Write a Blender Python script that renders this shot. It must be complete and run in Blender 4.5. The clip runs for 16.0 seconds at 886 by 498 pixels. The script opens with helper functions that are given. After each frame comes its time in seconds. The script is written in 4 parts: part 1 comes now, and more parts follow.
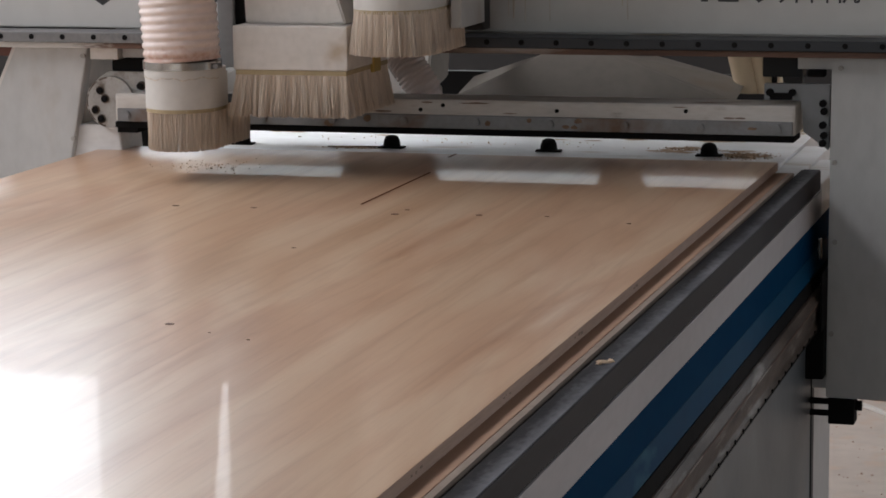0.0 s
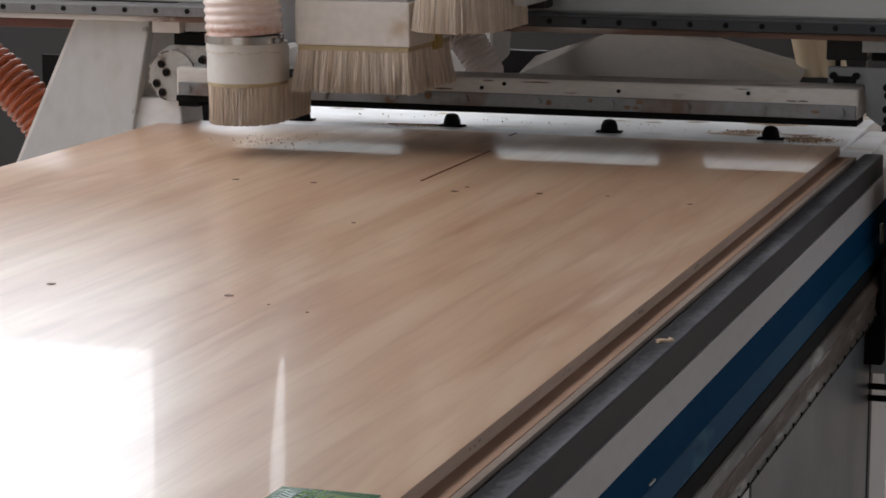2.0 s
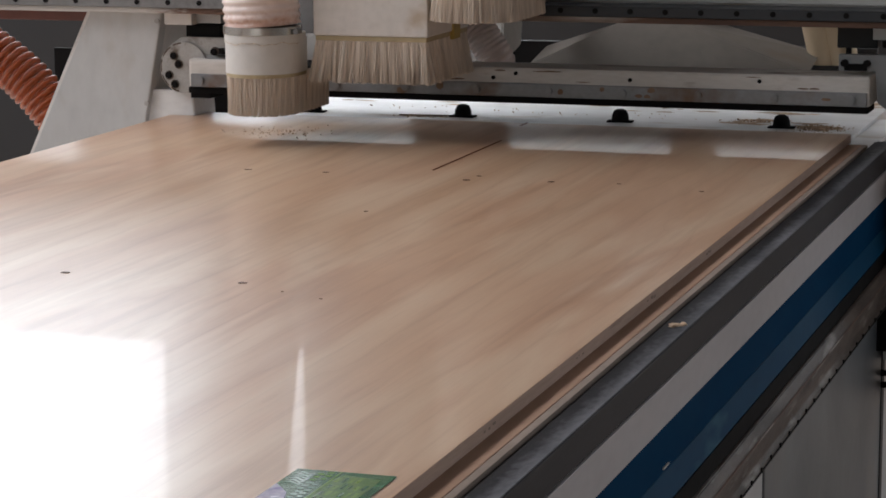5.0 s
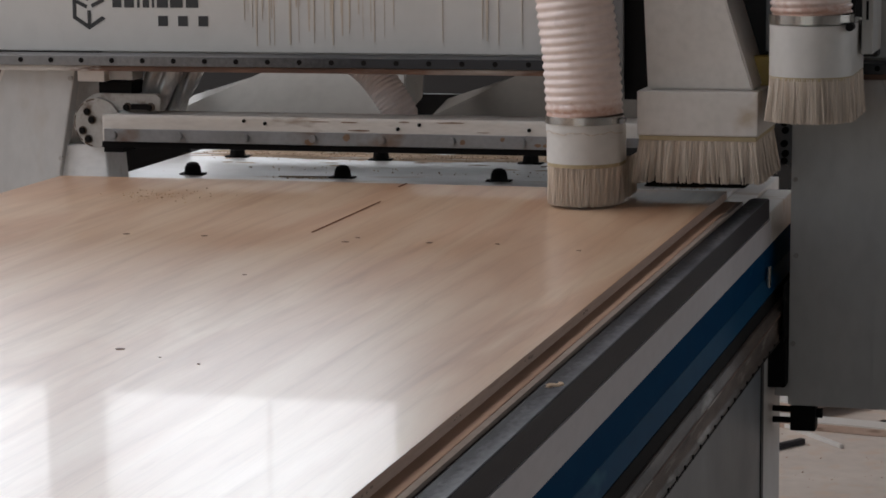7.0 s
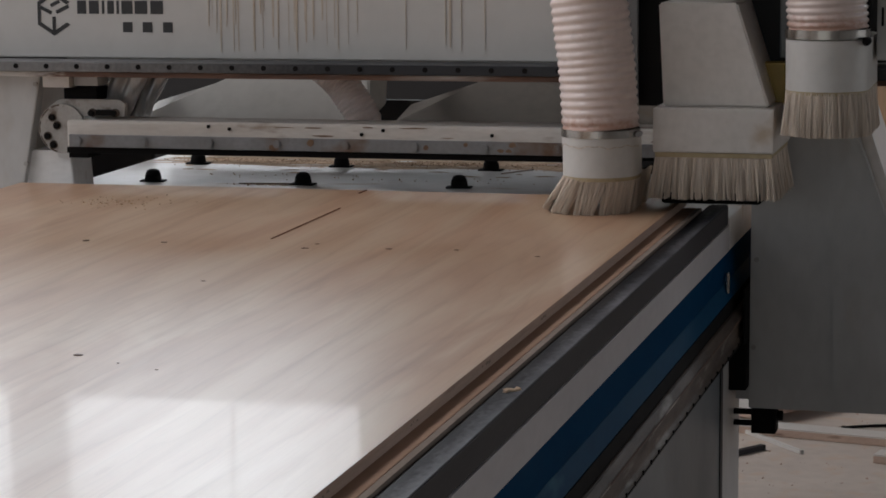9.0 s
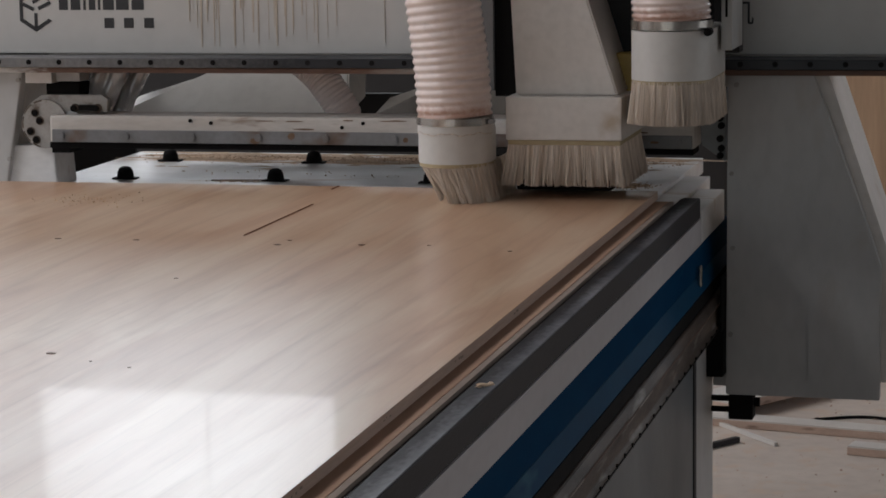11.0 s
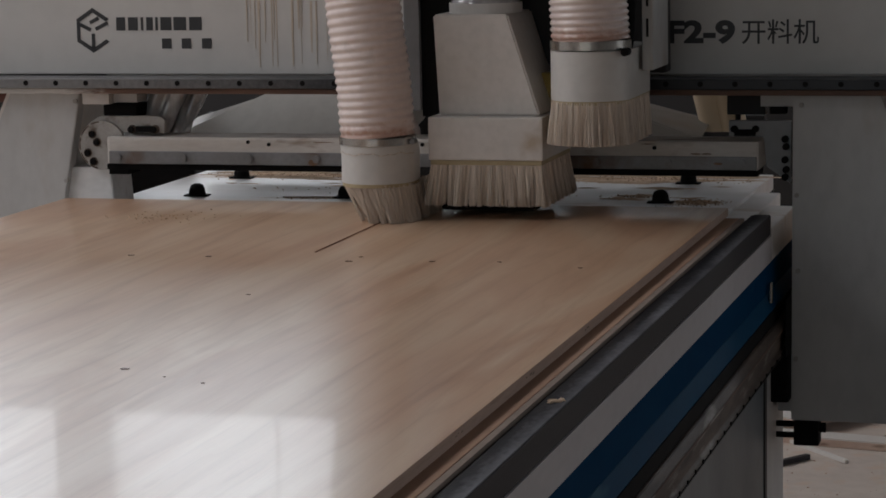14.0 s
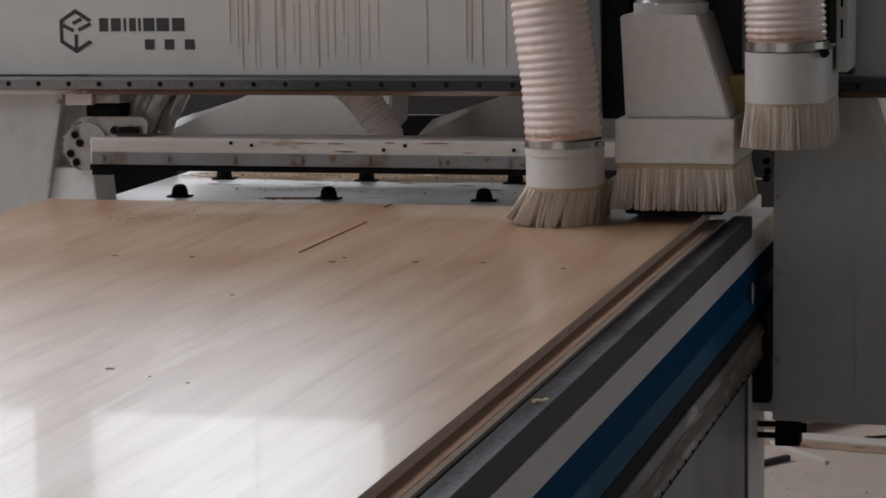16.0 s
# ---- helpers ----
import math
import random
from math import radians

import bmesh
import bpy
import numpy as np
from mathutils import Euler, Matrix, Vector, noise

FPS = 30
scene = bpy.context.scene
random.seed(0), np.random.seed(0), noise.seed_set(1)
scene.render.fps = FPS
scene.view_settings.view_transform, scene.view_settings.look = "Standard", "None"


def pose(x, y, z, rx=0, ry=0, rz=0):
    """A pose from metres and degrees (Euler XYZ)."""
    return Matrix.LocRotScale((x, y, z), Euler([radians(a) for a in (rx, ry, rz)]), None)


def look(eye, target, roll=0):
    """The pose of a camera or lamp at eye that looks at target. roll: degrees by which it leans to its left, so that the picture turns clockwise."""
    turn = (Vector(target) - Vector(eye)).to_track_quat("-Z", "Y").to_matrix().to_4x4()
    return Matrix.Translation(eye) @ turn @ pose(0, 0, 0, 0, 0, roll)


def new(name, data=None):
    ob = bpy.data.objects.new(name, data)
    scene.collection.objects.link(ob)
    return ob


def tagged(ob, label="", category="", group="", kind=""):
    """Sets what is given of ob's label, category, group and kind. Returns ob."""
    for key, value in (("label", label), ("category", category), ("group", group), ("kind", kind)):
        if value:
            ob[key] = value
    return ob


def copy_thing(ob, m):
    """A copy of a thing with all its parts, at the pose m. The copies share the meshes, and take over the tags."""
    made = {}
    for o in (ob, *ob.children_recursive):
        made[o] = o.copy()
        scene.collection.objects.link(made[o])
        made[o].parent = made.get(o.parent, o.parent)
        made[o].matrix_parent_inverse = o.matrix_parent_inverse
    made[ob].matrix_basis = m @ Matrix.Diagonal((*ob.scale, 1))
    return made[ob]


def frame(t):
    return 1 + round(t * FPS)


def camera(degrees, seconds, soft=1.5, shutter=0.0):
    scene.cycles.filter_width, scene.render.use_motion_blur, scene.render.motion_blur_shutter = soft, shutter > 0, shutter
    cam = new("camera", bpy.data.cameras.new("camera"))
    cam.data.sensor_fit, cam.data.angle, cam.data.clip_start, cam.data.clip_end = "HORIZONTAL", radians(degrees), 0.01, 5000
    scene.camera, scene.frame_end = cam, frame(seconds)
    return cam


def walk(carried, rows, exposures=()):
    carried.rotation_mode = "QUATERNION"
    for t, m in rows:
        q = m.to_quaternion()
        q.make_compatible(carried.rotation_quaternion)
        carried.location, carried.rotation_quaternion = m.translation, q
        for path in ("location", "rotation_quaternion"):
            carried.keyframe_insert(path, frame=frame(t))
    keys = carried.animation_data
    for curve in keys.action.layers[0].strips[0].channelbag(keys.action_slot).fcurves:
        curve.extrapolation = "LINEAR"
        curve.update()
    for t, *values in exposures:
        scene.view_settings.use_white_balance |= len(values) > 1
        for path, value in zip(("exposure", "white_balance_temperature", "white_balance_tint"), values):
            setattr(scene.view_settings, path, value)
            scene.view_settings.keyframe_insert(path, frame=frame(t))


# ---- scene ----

H = 0.85  # height of the sheet's upper face over the floor
cam = camera(20.337, 16.0, soft=1.7)
PATH = [
    (0, 1.8533, -1.6764, 1.4026, 80.461, 0.702, 16.438),
    (0.5, 1.8500, -1.6722, 1.4003, 80.182, 0.515, 16.804),
    (1, 1.8451, -1.6733, 1.3972, 80.165, 0.417, 16.997),
    (1.5, 1.8444, -1.6725, 1.3940, 79.761, 0.067, 17.738),
    (2, 1.8453, -1.6719, 1.3910, 80.109, -0.031, 17.856),
    (2.5, 1.8443, -1.6710, 1.3896, 79.863, -0.156, 17.927),
    (3, 1.8483, -1.6681, 1.3868, 79.537, -0.019, 18.099),
    (3.2, 1.8481, -1.6669, 1.3834, 79.468, 0.001, 17.993),
    (5.3, 1.8449, -1.6828, 1.3804, 80.228, 0.454, 18.112),
    (5.5, 1.8520, -1.6793, 1.3860, 80.392, 0.598, 18.187),
    (6, 1.8537, -1.6825, 1.3835, 80.943, 0.543, 17.904),
    (6.5, 1.8586, -1.6870, 1.3875, 81.061, 0.542, 16.590),
    (7, 1.8573, -1.6866, 1.3884, 81.335, 0.597, 15.311),
    (7.5, 1.8598, -1.6906, 1.3900, 81.659, 0.582, 15.087),
    (8, 1.8636, -1.6940, 1.3903, 81.728, 0.669, 15.013),
    (8.5, 1.8655, -1.6933, 1.3880, 81.652, 0.601, 14.822),
    (9, 1.8670, -1.6923, 1.3867, 81.514, 0.536, 14.489),
    (9.5, 1.8699, -1.6917, 1.3882, 81.324, 0.672, 14.235),
    (9.7, 1.8703, -1.6904, 1.3883, 81.302, 0.667, 14.057),
    (11.8, 1.8710, -1.6962, 1.3874, 81.454, 0.970, 13.898),
    (12, 1.8717, -1.6952, 1.3888, 81.452, 1.009, 14.138),
    (12.5, 1.8733, -1.6997, 1.3888, 81.406, 1.044, 14.610),
    (13, 1.8724, -1.7037, 1.3888, 81.493, 1.095, 15.041),
    (13.5, 1.8722, -1.7085, 1.3910, 81.581, 1.073, 15.266),
    (14, 1.8702, -1.7072, 1.3891, 81.808, 1.107, 15.407),
    (14.5, 1.8704, -1.7031, 1.3889, 81.826, 1.086, 15.431),
    (15, 1.8729, -1.7019, 1.3878, 81.783, 1.114, 15.322),
    (15.5, 1.8718, -1.7048, 1.3882, 81.766, 1.131, 15.215),
    (16, 1.8662, -1.7188, 1.3889, 81.842, 0.988, 14.923),
]

EXPOSURES = [(0, 0.24), (3.2, 0.26), (5.3, 0.24), (6, -0.12), (6.5, -0.20), (7, -0.12), (7.5, -0.42), (8.5, -0.68), (9, -0.38), (9.3, -0.18), (9.7, -0.16), (11.8, -0.26), (13.4, -0.26), (14, -0.61), (14.5, -0.74), (15, -0.68), (15.5, -0.51), (16, -0.34)]
walk(cam, [(r[0], pose(*r[1:])) for r in PATH], EXPOSURES)

# ---------------------------------------------------------------- light
world = bpy.data.worlds.new("sky")
scene.world = world
world.use_nodes = True
sky = world.node_tree.nodes.new("ShaderNodeTexSky")
sky.sky_type, sky.sun_disc, sky.sun_elevation, sky.sun_rotation = "NISHITA", False, radians(38), radians(-20)
world.node_tree.links.new(sky.outputs[0], world.node_tree.nodes["Background"].inputs[0])
world.node_tree.nodes["Background"].inputs[1].default_value = 0.1


def window_light(name, at, towards, width, height, watts, colour=(1.0, 0.98, 0.96)):
    lamp = bpy.data.lights.new(name, "AREA")
    lamp.shape, lamp.size, lamp.size_y, lamp.energy, lamp.color = "RECTANGLE", width, height, watts, (colour[0] * 0.98, colour[1] * 0.972, colour[2])
    ob = new(name, lamp)
    ob.matrix_world = look(at, towards)
    return ob


BACK_WINDOWS = [(-2.84, -1.31), (-4.60, -3.07), (-6.4, -4.9)]
SILL, HEAD = 2.45, 4.65
for x0, x1 in BACK_WINDOWS:
    window_light("window_light", ((x0 + x1) / 2, 9.16, (SILL + HEAD) / 2), ((x0 + x1) / 2, 0, (SILL + HEAD) / 2), x1 - x0, HEAD - SILL, 50, (0.91, 0.955, 0.98))
STRIP = (-2.7, 0.15, 1.79, 1.99)  # long strip window low in the rear wall
window_light("window_light", ((STRIP[0] + STRIP[1]) / 2, 9.16, (STRIP[2] + STRIP[3]) / 2), ((STRIP[0] + STRIP[1]) / 2, 0, (STRIP[2] + STRIP[3]) / 2), STRIP[1] - STRIP[0], STRIP[3] - STRIP[2], 1.8, (0.86, 0.945, 1.0))
window_light("window_light", (-7.16, 0.5, 3.1), (0, 0.5, 3.1), 7.0, 2.6, 150, (0.97, 0.985, 1.0))
window_light("window_light", (0.5, -7.16, 2.3), (0.5, 0, 2.3), 5.0, 3.2, 30, (1.0, 0.98, 0.96))
window_light("window_light", (8.16, 5.0, 2.2), (0, 5.0, 2.2), 5.0, 2.6, 50, (0.90, 0.95, 1.0))
# Fill lamp: unseen north-east window added to brighten the table's far end and floor.
window_light("window_light", (4.4, 9.16, 2.6), (4.4, 0, 2.6), 2.4, 2.8, 70, (0.97, 0.985, 1.0))
SKYLIGHTS = [(-4.4, -2.4, -4.0, 8.0, 520)]
for x0, x1, y0, y1, watts in SKYLIGHTS:
    window_light("skylight_light", ((x0 + x1) / 2, (y0 + y1) / 2, 5.36), ((x0 + x1) / 2, (y0 + y1) / 2 + 0.0001, 0), x1 - x0, y1 - y0, watts, (0.99, 0.985, 0.985))


# ---------------------------------------------------------------- materials
def material(name, colour, rough=0.5, metal=0.0, second=None, scale=8.0, amount=0.5, stretch=(1, 1, 1), bump=0.0, bump_scale=120.0,
             stain=None, stain_scale=3.0, stain_cover=0.6, coat=0.0, spec=0.5, rough_var=0.08, island=0.0, grade=None):
    """A surface with colour variation at two scales, stains and fine relief."""
    m = bpy.data.materials.new(name)
    m.use_nodes = True
    n, l = m.node_tree.nodes, m.node_tree.links
    b = n["Principled BSDF"]
    b.inputs["Metallic"].default_value = metal
    b.inputs["Specular IOR Level"].default_value = spec
    b.inputs["Coat Weight"].default_value = coat
    b.inputs["Coat Roughness"].default_value = 0.05
    tc = n.new("ShaderNodeTexCoord")
    mp = n.new("ShaderNodeMapping")
    mp.inputs["Scale"].default_value = stretch
    l.new(tc.outputs["Object"], mp.inputs[0])

    def noise_at(s, detail=6.0, source=mp):
        t = n.new("ShaderNodeTexNoise")
        t.inputs["Scale"].default_value, t.inputs["Detail"].default_value = s, detail
        l.new(source.outputs[0], t.inputs["Vector"])
        return t

    def ramp(src, lo, hi):
        r = n.new("ShaderNodeMapRange")
        r.inputs["From Min"].default_value, r.inputs["From Max"].default_value = lo, hi
        l.new(src, r.inputs["Value"])
        return r.outputs["Result"]

    def mix(fac, a, c):
        x = n.new("ShaderNodeMix")
        x.data_type = "RGBA"
        for sock, v in ((x.inputs["Factor"], fac), (x.inputs["A"], a), (x.inputs["B"], c)):
            if isinstance(v, (tuple, list)):
                sock.default_value = (*v, 1)
            elif isinstance(v, float):
                sock.default_value = v
            else:
                l.new(v, sock)
        return x.outputs["Result"]

    second = second or tuple(c * 0.8 for c in colour)
    big = noise_at(scale)
    fine = noise_at(scale * 9)
    f1 = ramp(big.outputs["Fac"], 0.5 - 0.25, 0.5 + 0.25)
    mul = n.new("ShaderNodeMath")
    mul.operation, mul.inputs[1].default_value = "MULTIPLY", amount
    l.new(f1, mul.inputs[0])
    col = mix(mul.outputs[0], tuple(colour), tuple(second))
    dark = n.new("ShaderNodeMath")
    dark.operation, dark.inputs[1].default_value = "MULTIPLY", 0.22 * amount
    l.new(ramp(fine.outputs["Fac"], 0.4, 0.7), dark.inputs[0])
    col = mix(dark.outputs[0], col, tuple(c * 0.6 for c in second))
    if stain:
        plain = n.new("ShaderNodeTexNoise")
        plain.inputs["Scale"].default_value, plain.inputs["Detail"].default_value = stain_scale, 8.0
        l.new(mp.outputs[0], plain.inputs["Vector"])
        col = mix(ramp(plain.outputs["Fac"], stain_cover, stain_cover + 0.12), col, tuple(stain))
    # Blend to another colour along one axis, with a ragged edge.
    if grade:
        axis, lo, hi, worn, ragged = grade
        sep = n.new("ShaderNodeSeparateXYZ")
        l.new(tc.outputs["Object"], sep.inputs[0])
        add = n.new("ShaderNodeMath")
        add.operation = "MULTIPLY_ADD"
        l.new(fine.outputs["Fac"], add.inputs[0])
        add.inputs[1].default_value = ragged
        l.new(sep.outputs["XYZ".index(axis)], add.inputs[2])
        col = mix(ramp(add.outputs[0], lo + ragged * 0.5, hi + ragged * 0.5), col, tuple(worn))
    if island:
        geo = n.new("ShaderNodeNewGeometry")
        hsv = n.new("ShaderNodeHueSaturation")
        val = n.new("ShaderNodeMapRange")
        val.inputs["To Min"].default_value, val.inputs["To Max"].default_value = 1 - island, 1 + island
        l.new(geo.outputs["Random Per Island"], val.inputs["Value"])
        l.new(val.outputs["Result"], hsv.inputs["Value"])
        l.new(col, hsv.inputs["Color"])
        col = hsv.outputs["Color"]
    l.new(col, b.inputs["Base Color"])
    rr = n.new("ShaderNodeMapRange")
    rr.inputs["To Min"].default_value, rr.inputs["To Max"].default_value = max(0.02, rough - rough_var), rough + rough_var
    l.new(big.outputs["Fac"], rr.inputs["Value"])
    l.new(rr.outputs["Result"], b.inputs["Roughness"])
    if bump:
        bn = noise_at(bump_scale, 3.0)
        bp = n.new("ShaderNodeBump")
        bp.inputs["Strength"].default_value, bp.inputs["Distance"].default_value = bump, 0.002
        l.new(bn.outputs["Fac"], bp.inputs["Height"])
        l.new(bp.outputs[0], b.inputs["Normal"])
    return m


WHITE = material("cream_white_paint", (0.70, 0.655, 0.62), 0.42, second=(0.58, 0.54, 0.49), scale=7, amount=0.8, bump=0.08, bump_scale=300, stain=(0.46, 0.37, 0.28), stain_scale=9, stain_cover=0.63)
PANEL = material("gantry_paint", (0.58, 0.56, 0.535), 0.40, second=(0.54, 0.52, 0.49), scale=3, amount=0.5, bump=0.03, bump_scale=250)
LEGPAINT = material("grey_white_paint", (0.51, 0.50, 0.485), 0.45, second=(0.44, 0.43, 0.415), scale=5, amount=0.8, stretch=(1, 1, 0.5), bump=0.06, bump_scale=250, stain=(0.40, 0.35, 0.30), stain_scale=7, stain_cover=0.62)
STEEL = material("rail_steel", (0.25, 0.25, 0.26), 0.45, 0.3, second=(0.17, 0.165, 0.16), scale=14, amount=0.9, stain=(0.13, 0.075, 0.045), stain_scale=9, stain_cover=0.57, bump=0.08)
GRIMYDISC = material("grimy_disc_paint", (0.42, 0.40, 0.375), 0.5, second=(0.30, 0.275, 0.25), scale=25, amount=1.0, bump=0.1, stain=(0.13, 0.095, 0.07), stain_scale=28, stain_cover=0.57)
# Rail steel whose base colour darkens along X, towards the right end.
DARKENINGRAIL = material("darkening_rail_steel", (0.22, 0.215, 0.215), 0.45, 0.2, second=(0.15, 0.145, 0.14), scale=14, amount=0.9, stain=(0.12, 0.09, 0.07), stain_scale=7, stain_cover=0.62, bump=0.08, grade=("X", 0.02, 0.55, (0.018, 0.019, 0.023), 0.25))
RUSTY = material("rusty_edge", (0.17, 0.085, 0.05), 0.6, second=(0.07, 0.032, 0.02), scale=12, amount=1.0, stretch=(0.6, 1, 3), bump=0.2, stain=(0.42, 0.38, 0.34), stain_scale=5, stain_cover=0.58, grade=("X", 0.06, -0.02, (0.50, 0.46, 0.42), 0.15))
RUSTPATCH = material("beam_rust", (0.25, 0.165, 0.11), 0.7, spec=0.1, second=(0.14, 0.085, 0.055), scale=40, amount=1.0)
DIRTYWHITE = material("dusty_white_beam", (0.64, 0.61, 0.575), 0.55, second=(0.50, 0.445, 0.39), scale=11, amount=0.9, stretch=(0.5, 1, 2), bump=0.15, stain=(0.20, 0.125, 0.08), stain_scale=15, stain_cover=0.60)
BLACK = material("black_rubber", (0.008, 0.0075, 0.0075), 0.7, second=(0.014, 0.0125, 0.012), scale=20, bump=0.1, spec=0.05)
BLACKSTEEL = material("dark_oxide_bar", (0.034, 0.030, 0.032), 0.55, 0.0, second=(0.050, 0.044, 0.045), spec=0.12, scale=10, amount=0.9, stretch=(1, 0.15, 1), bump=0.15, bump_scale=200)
# Worn silver; the inner half goes near-black for the shadow strip beside the sheet.
BARTOP = material("worn_shaded_bar_top", (0.24, 0.24, 0.26), 0.50, 0.1, spec=0.12, second=(0.06, 0.06, 0.067), scale=14, amount=1.0, stretch=(1, 0.45, 1), bump=0.2, bump_scale=180, rough_var=0.15, grade=("X", 1.2815, 1.2640, (0.014, 0.014, 0.017), 0.030))
GREYSTRIP = material("pale_grey_paint", (0.53, 0.495, 0.49), 0.55, spec=0.3, second=(0.42, 0.39, 0.385), scale=7, amount=0.6, stretch=(1, 0.4, 1), bump=0.06)
BLUE = material("blue_enamel", (0.003, 0.047, 0.112), 0.6, spec=0.008, second=(0.002, 0.033, 0.088), scale=6, amount=0.7, stretch=(1, 0.4, 1), bump=0.05, stain=(0.02, 0.085, 0.15), stain_scale=14, stain_cover=0.68)
# Paler copy of the blue enamel: roof light on the slanted skirt, put in colour.
BLUELIT = material("lit_blue_enamel", (0.005, 0.066, 0.138), 0.45, spec=0.025, second=(0.003, 0.046, 0.112), scale=9, amount=0.9, stretch=(1, 0.3, 1), bump=0.05, stain=(0.05, 0.15, 0.21), stain_scale=12, stain_cover=0.66)
SHEETMETAL = material("side_panel_paint", (0.125, 0.142, 0.155), 0.42, second=(0.07, 0.08, 0.088), scale=4, amount=1.0, bump=0.05, stain=(0.12, 0.11, 0.10), stain_scale=3, stain_cover=0.56)
RAILDIRT = material("greasy_rail", (0.15, 0.11, 0.085), 0.55, 0.0, spec=0.2, second=(0.035, 0.024, 0.018), scale=16, amount=1.0, stretch=(1, 0.3, 2.0), bump=0.5, bump_scale=110, stain=(0.30, 0.27, 0.24), stain_scale=19, stain_cover=0.57)
MDF = material("mdf_edge", (0.46, 0.30, 0.215), 0.9, spec=0.02, second=(0.34, 0.21, 0.15), scale=10, amount=0.8, stretch=(1, 0.2, 1), bump=0.15)
TAN = material("chipboard_edge", (0.38, 0.305, 0.255), 0.9, spec=0.02, second=(0.26, 0.205, 0.17), scale=14, amount=0.9, stretch=(1, 0.3, 1), bump=0.25)
PLYEDGE = material("plywood_edge", (0.62, 0.46, 0.37), 0.85, spec=0.1, second=(0.46, 0.335, 0.27), scale=9, amount=0.9, stretch=(1, 0.3, 4), bump=0.2, stain=(0.26, 0.18, 0.14), stain_scale=11, stain_cover=0.63)
TABLETOP = material("white_table_board", (0.80, 0.795, 0.79), 0.34, second=(0.62, 0.59, 0.56), scale=8, amount=0.8, bump=0.05, stain=(0.46, 0.36, 0.27), stain_scale=9, stretch=(0.5, 1.6, 1), stain_cover=0.62)
SAWDUST = material("sawdust", (0.62, 0.475, 0.35), 0.95, spec=0.1, second=(0.44, 0.31, 0.21), scale=60, amount=0.9, island=0.3)
# Upright darker streaks put the shading of the bristle folds into the colour.
BRISTLE = material("pale_bristle", (0.80, 0.70, 0.60), 0.65, spec=0.2, second=(0.54, 0.45, 0.365), scale=42, amount=0.9, stretch=(1, 1, 0.06), island=0.14)
BRUSHBASE = material("yellowed_brush_base", (0.47, 0.38, 0.23), 0.7, second=(0.36, 0.28, 0.16), scale=40, amount=0.8)
PLASTIC = material("white_plastic", (0.60, 0.58, 0.55), 0.38, second=(0.55, 0.52, 0.48), scale=8, amount=0.5, bump=0.02)
HOSE = material("translucent_hose", (0.80, 0.69, 0.64), 0.30, second=(0.70, 0.54, 0.48), scale=9, amount=0.7, spec=0.6, stain=(0.50, 0.30, 0.22), stain_scale=7, stain_cover=0.70, grade=("Z", 0.030, 0.010, (0.50, 0.31, 0.24), 0.05))
HOSE.node_tree.nodes["Principled BSDF"].inputs["Coat Weight"].default_value = 0.25
CLEARHOSE = material("clear_hose", (0.66, 0.645, 0.635), 0.10, second=(0.24, 0.225, 0.22), scale=14, amount=1.0, spec=1.0, coat=0.8, stretch=(2, 1, 0.6), bump=0.3, bump_scale=40)
ORANGE = material("orange_hose", (0.38, 0.085, 0.025), 0.28, second=(0.26, 0.05, 0.015), scale=9, amount=0.5, spec=0.6)
CHROME = material("clamp_steel", (0.55, 0.53, 0.50), 0.22, 1.0, second=(0.36, 0.33, 0.30), scale=16, amount=0.7)
DARKGREY = material("dark_grey_paint", (0.020, 0.0195, 0.020), 0.6, second=(0.030, 0.026, 0.024), scale=2, amount=0.6, bump=0.03, spec=0.3)
MIDGREY = material("mid_grey_metal", (0.22, 0.22, 0.225), 0.45, 0.2, second=(0.16, 0.16, 0.16), scale=8, amount=0.6)
YELLOW = material("yellow_guard", (0.42, 0.28, 0.05), 0.45, second=(0.32, 0.20, 0.04), scale=10)
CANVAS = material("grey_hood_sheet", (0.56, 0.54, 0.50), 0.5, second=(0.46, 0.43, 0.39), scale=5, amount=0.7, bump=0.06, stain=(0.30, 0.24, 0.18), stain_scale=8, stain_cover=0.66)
# Darker brown-grey sheet for the right hood.
BROWNHOOD = material("dark_brown_hood_sheet", (0.24, 0.21, 0.18), 0.6, second=(0.18, 0.155, 0.13), scale=5, amount=0.8, bump=0.06, stain=(0.20, 0.155, 0.12), stain_scale=8, stain_cover=0.6)
CREAM = material("cream_fabric", (0.74, 0.60, 0.42), 0.8, second=(0.62, 0.47, 0.30), scale=6, amount=0.6, stretch=(1, 1, 0.3), bump=0.1)
INK = material("black_print", (0.03, 0.03, 0.032), 0.5)
RUSTSTAIN = material("rust_run", (0.55, 0.485, 0.405), 0.5, second=(0.48, 0.39, 0.30), scale=30, amount=0.9, island=0.25)
CONCRETE = material("dusty_concrete", (0.60, 0.515, 0.445), 0.85, second=(0.49, 0.41, 0.35), scale=2.5, amount=0.9, bump=0.4, bump_scale=45, stain=(0.55, 0.43, 0.34), stain_scale=14, stain_cover=0.54)
WALLPAINT = material("wall_plaster", (0.42, 0.415, 0.40), 0.85, second=(0.34, 0.335, 0.325), scale=1.0, amount=0.7, bump=0.1, bump_scale=40)
ROOF = material("roof_sheet", (0.16, 0.165, 0.17), 0.7, second=(0.12, 0.125, 0.13), scale=0.8, amount=0.6)
PINE = material("plywood_panel", (0.52, 0.35, 0.22), 0.65, second=(0.33, 0.20, 0.12), scale=3, amount=0.8, stretch=(6, 1, 0.4), bump=0.05)
OFFCUT = material("white_offcut", (0.62, 0.59, 0.55), 0.5, second=(0.55, 0.50, 0.45), scale=6, amount=0.5)
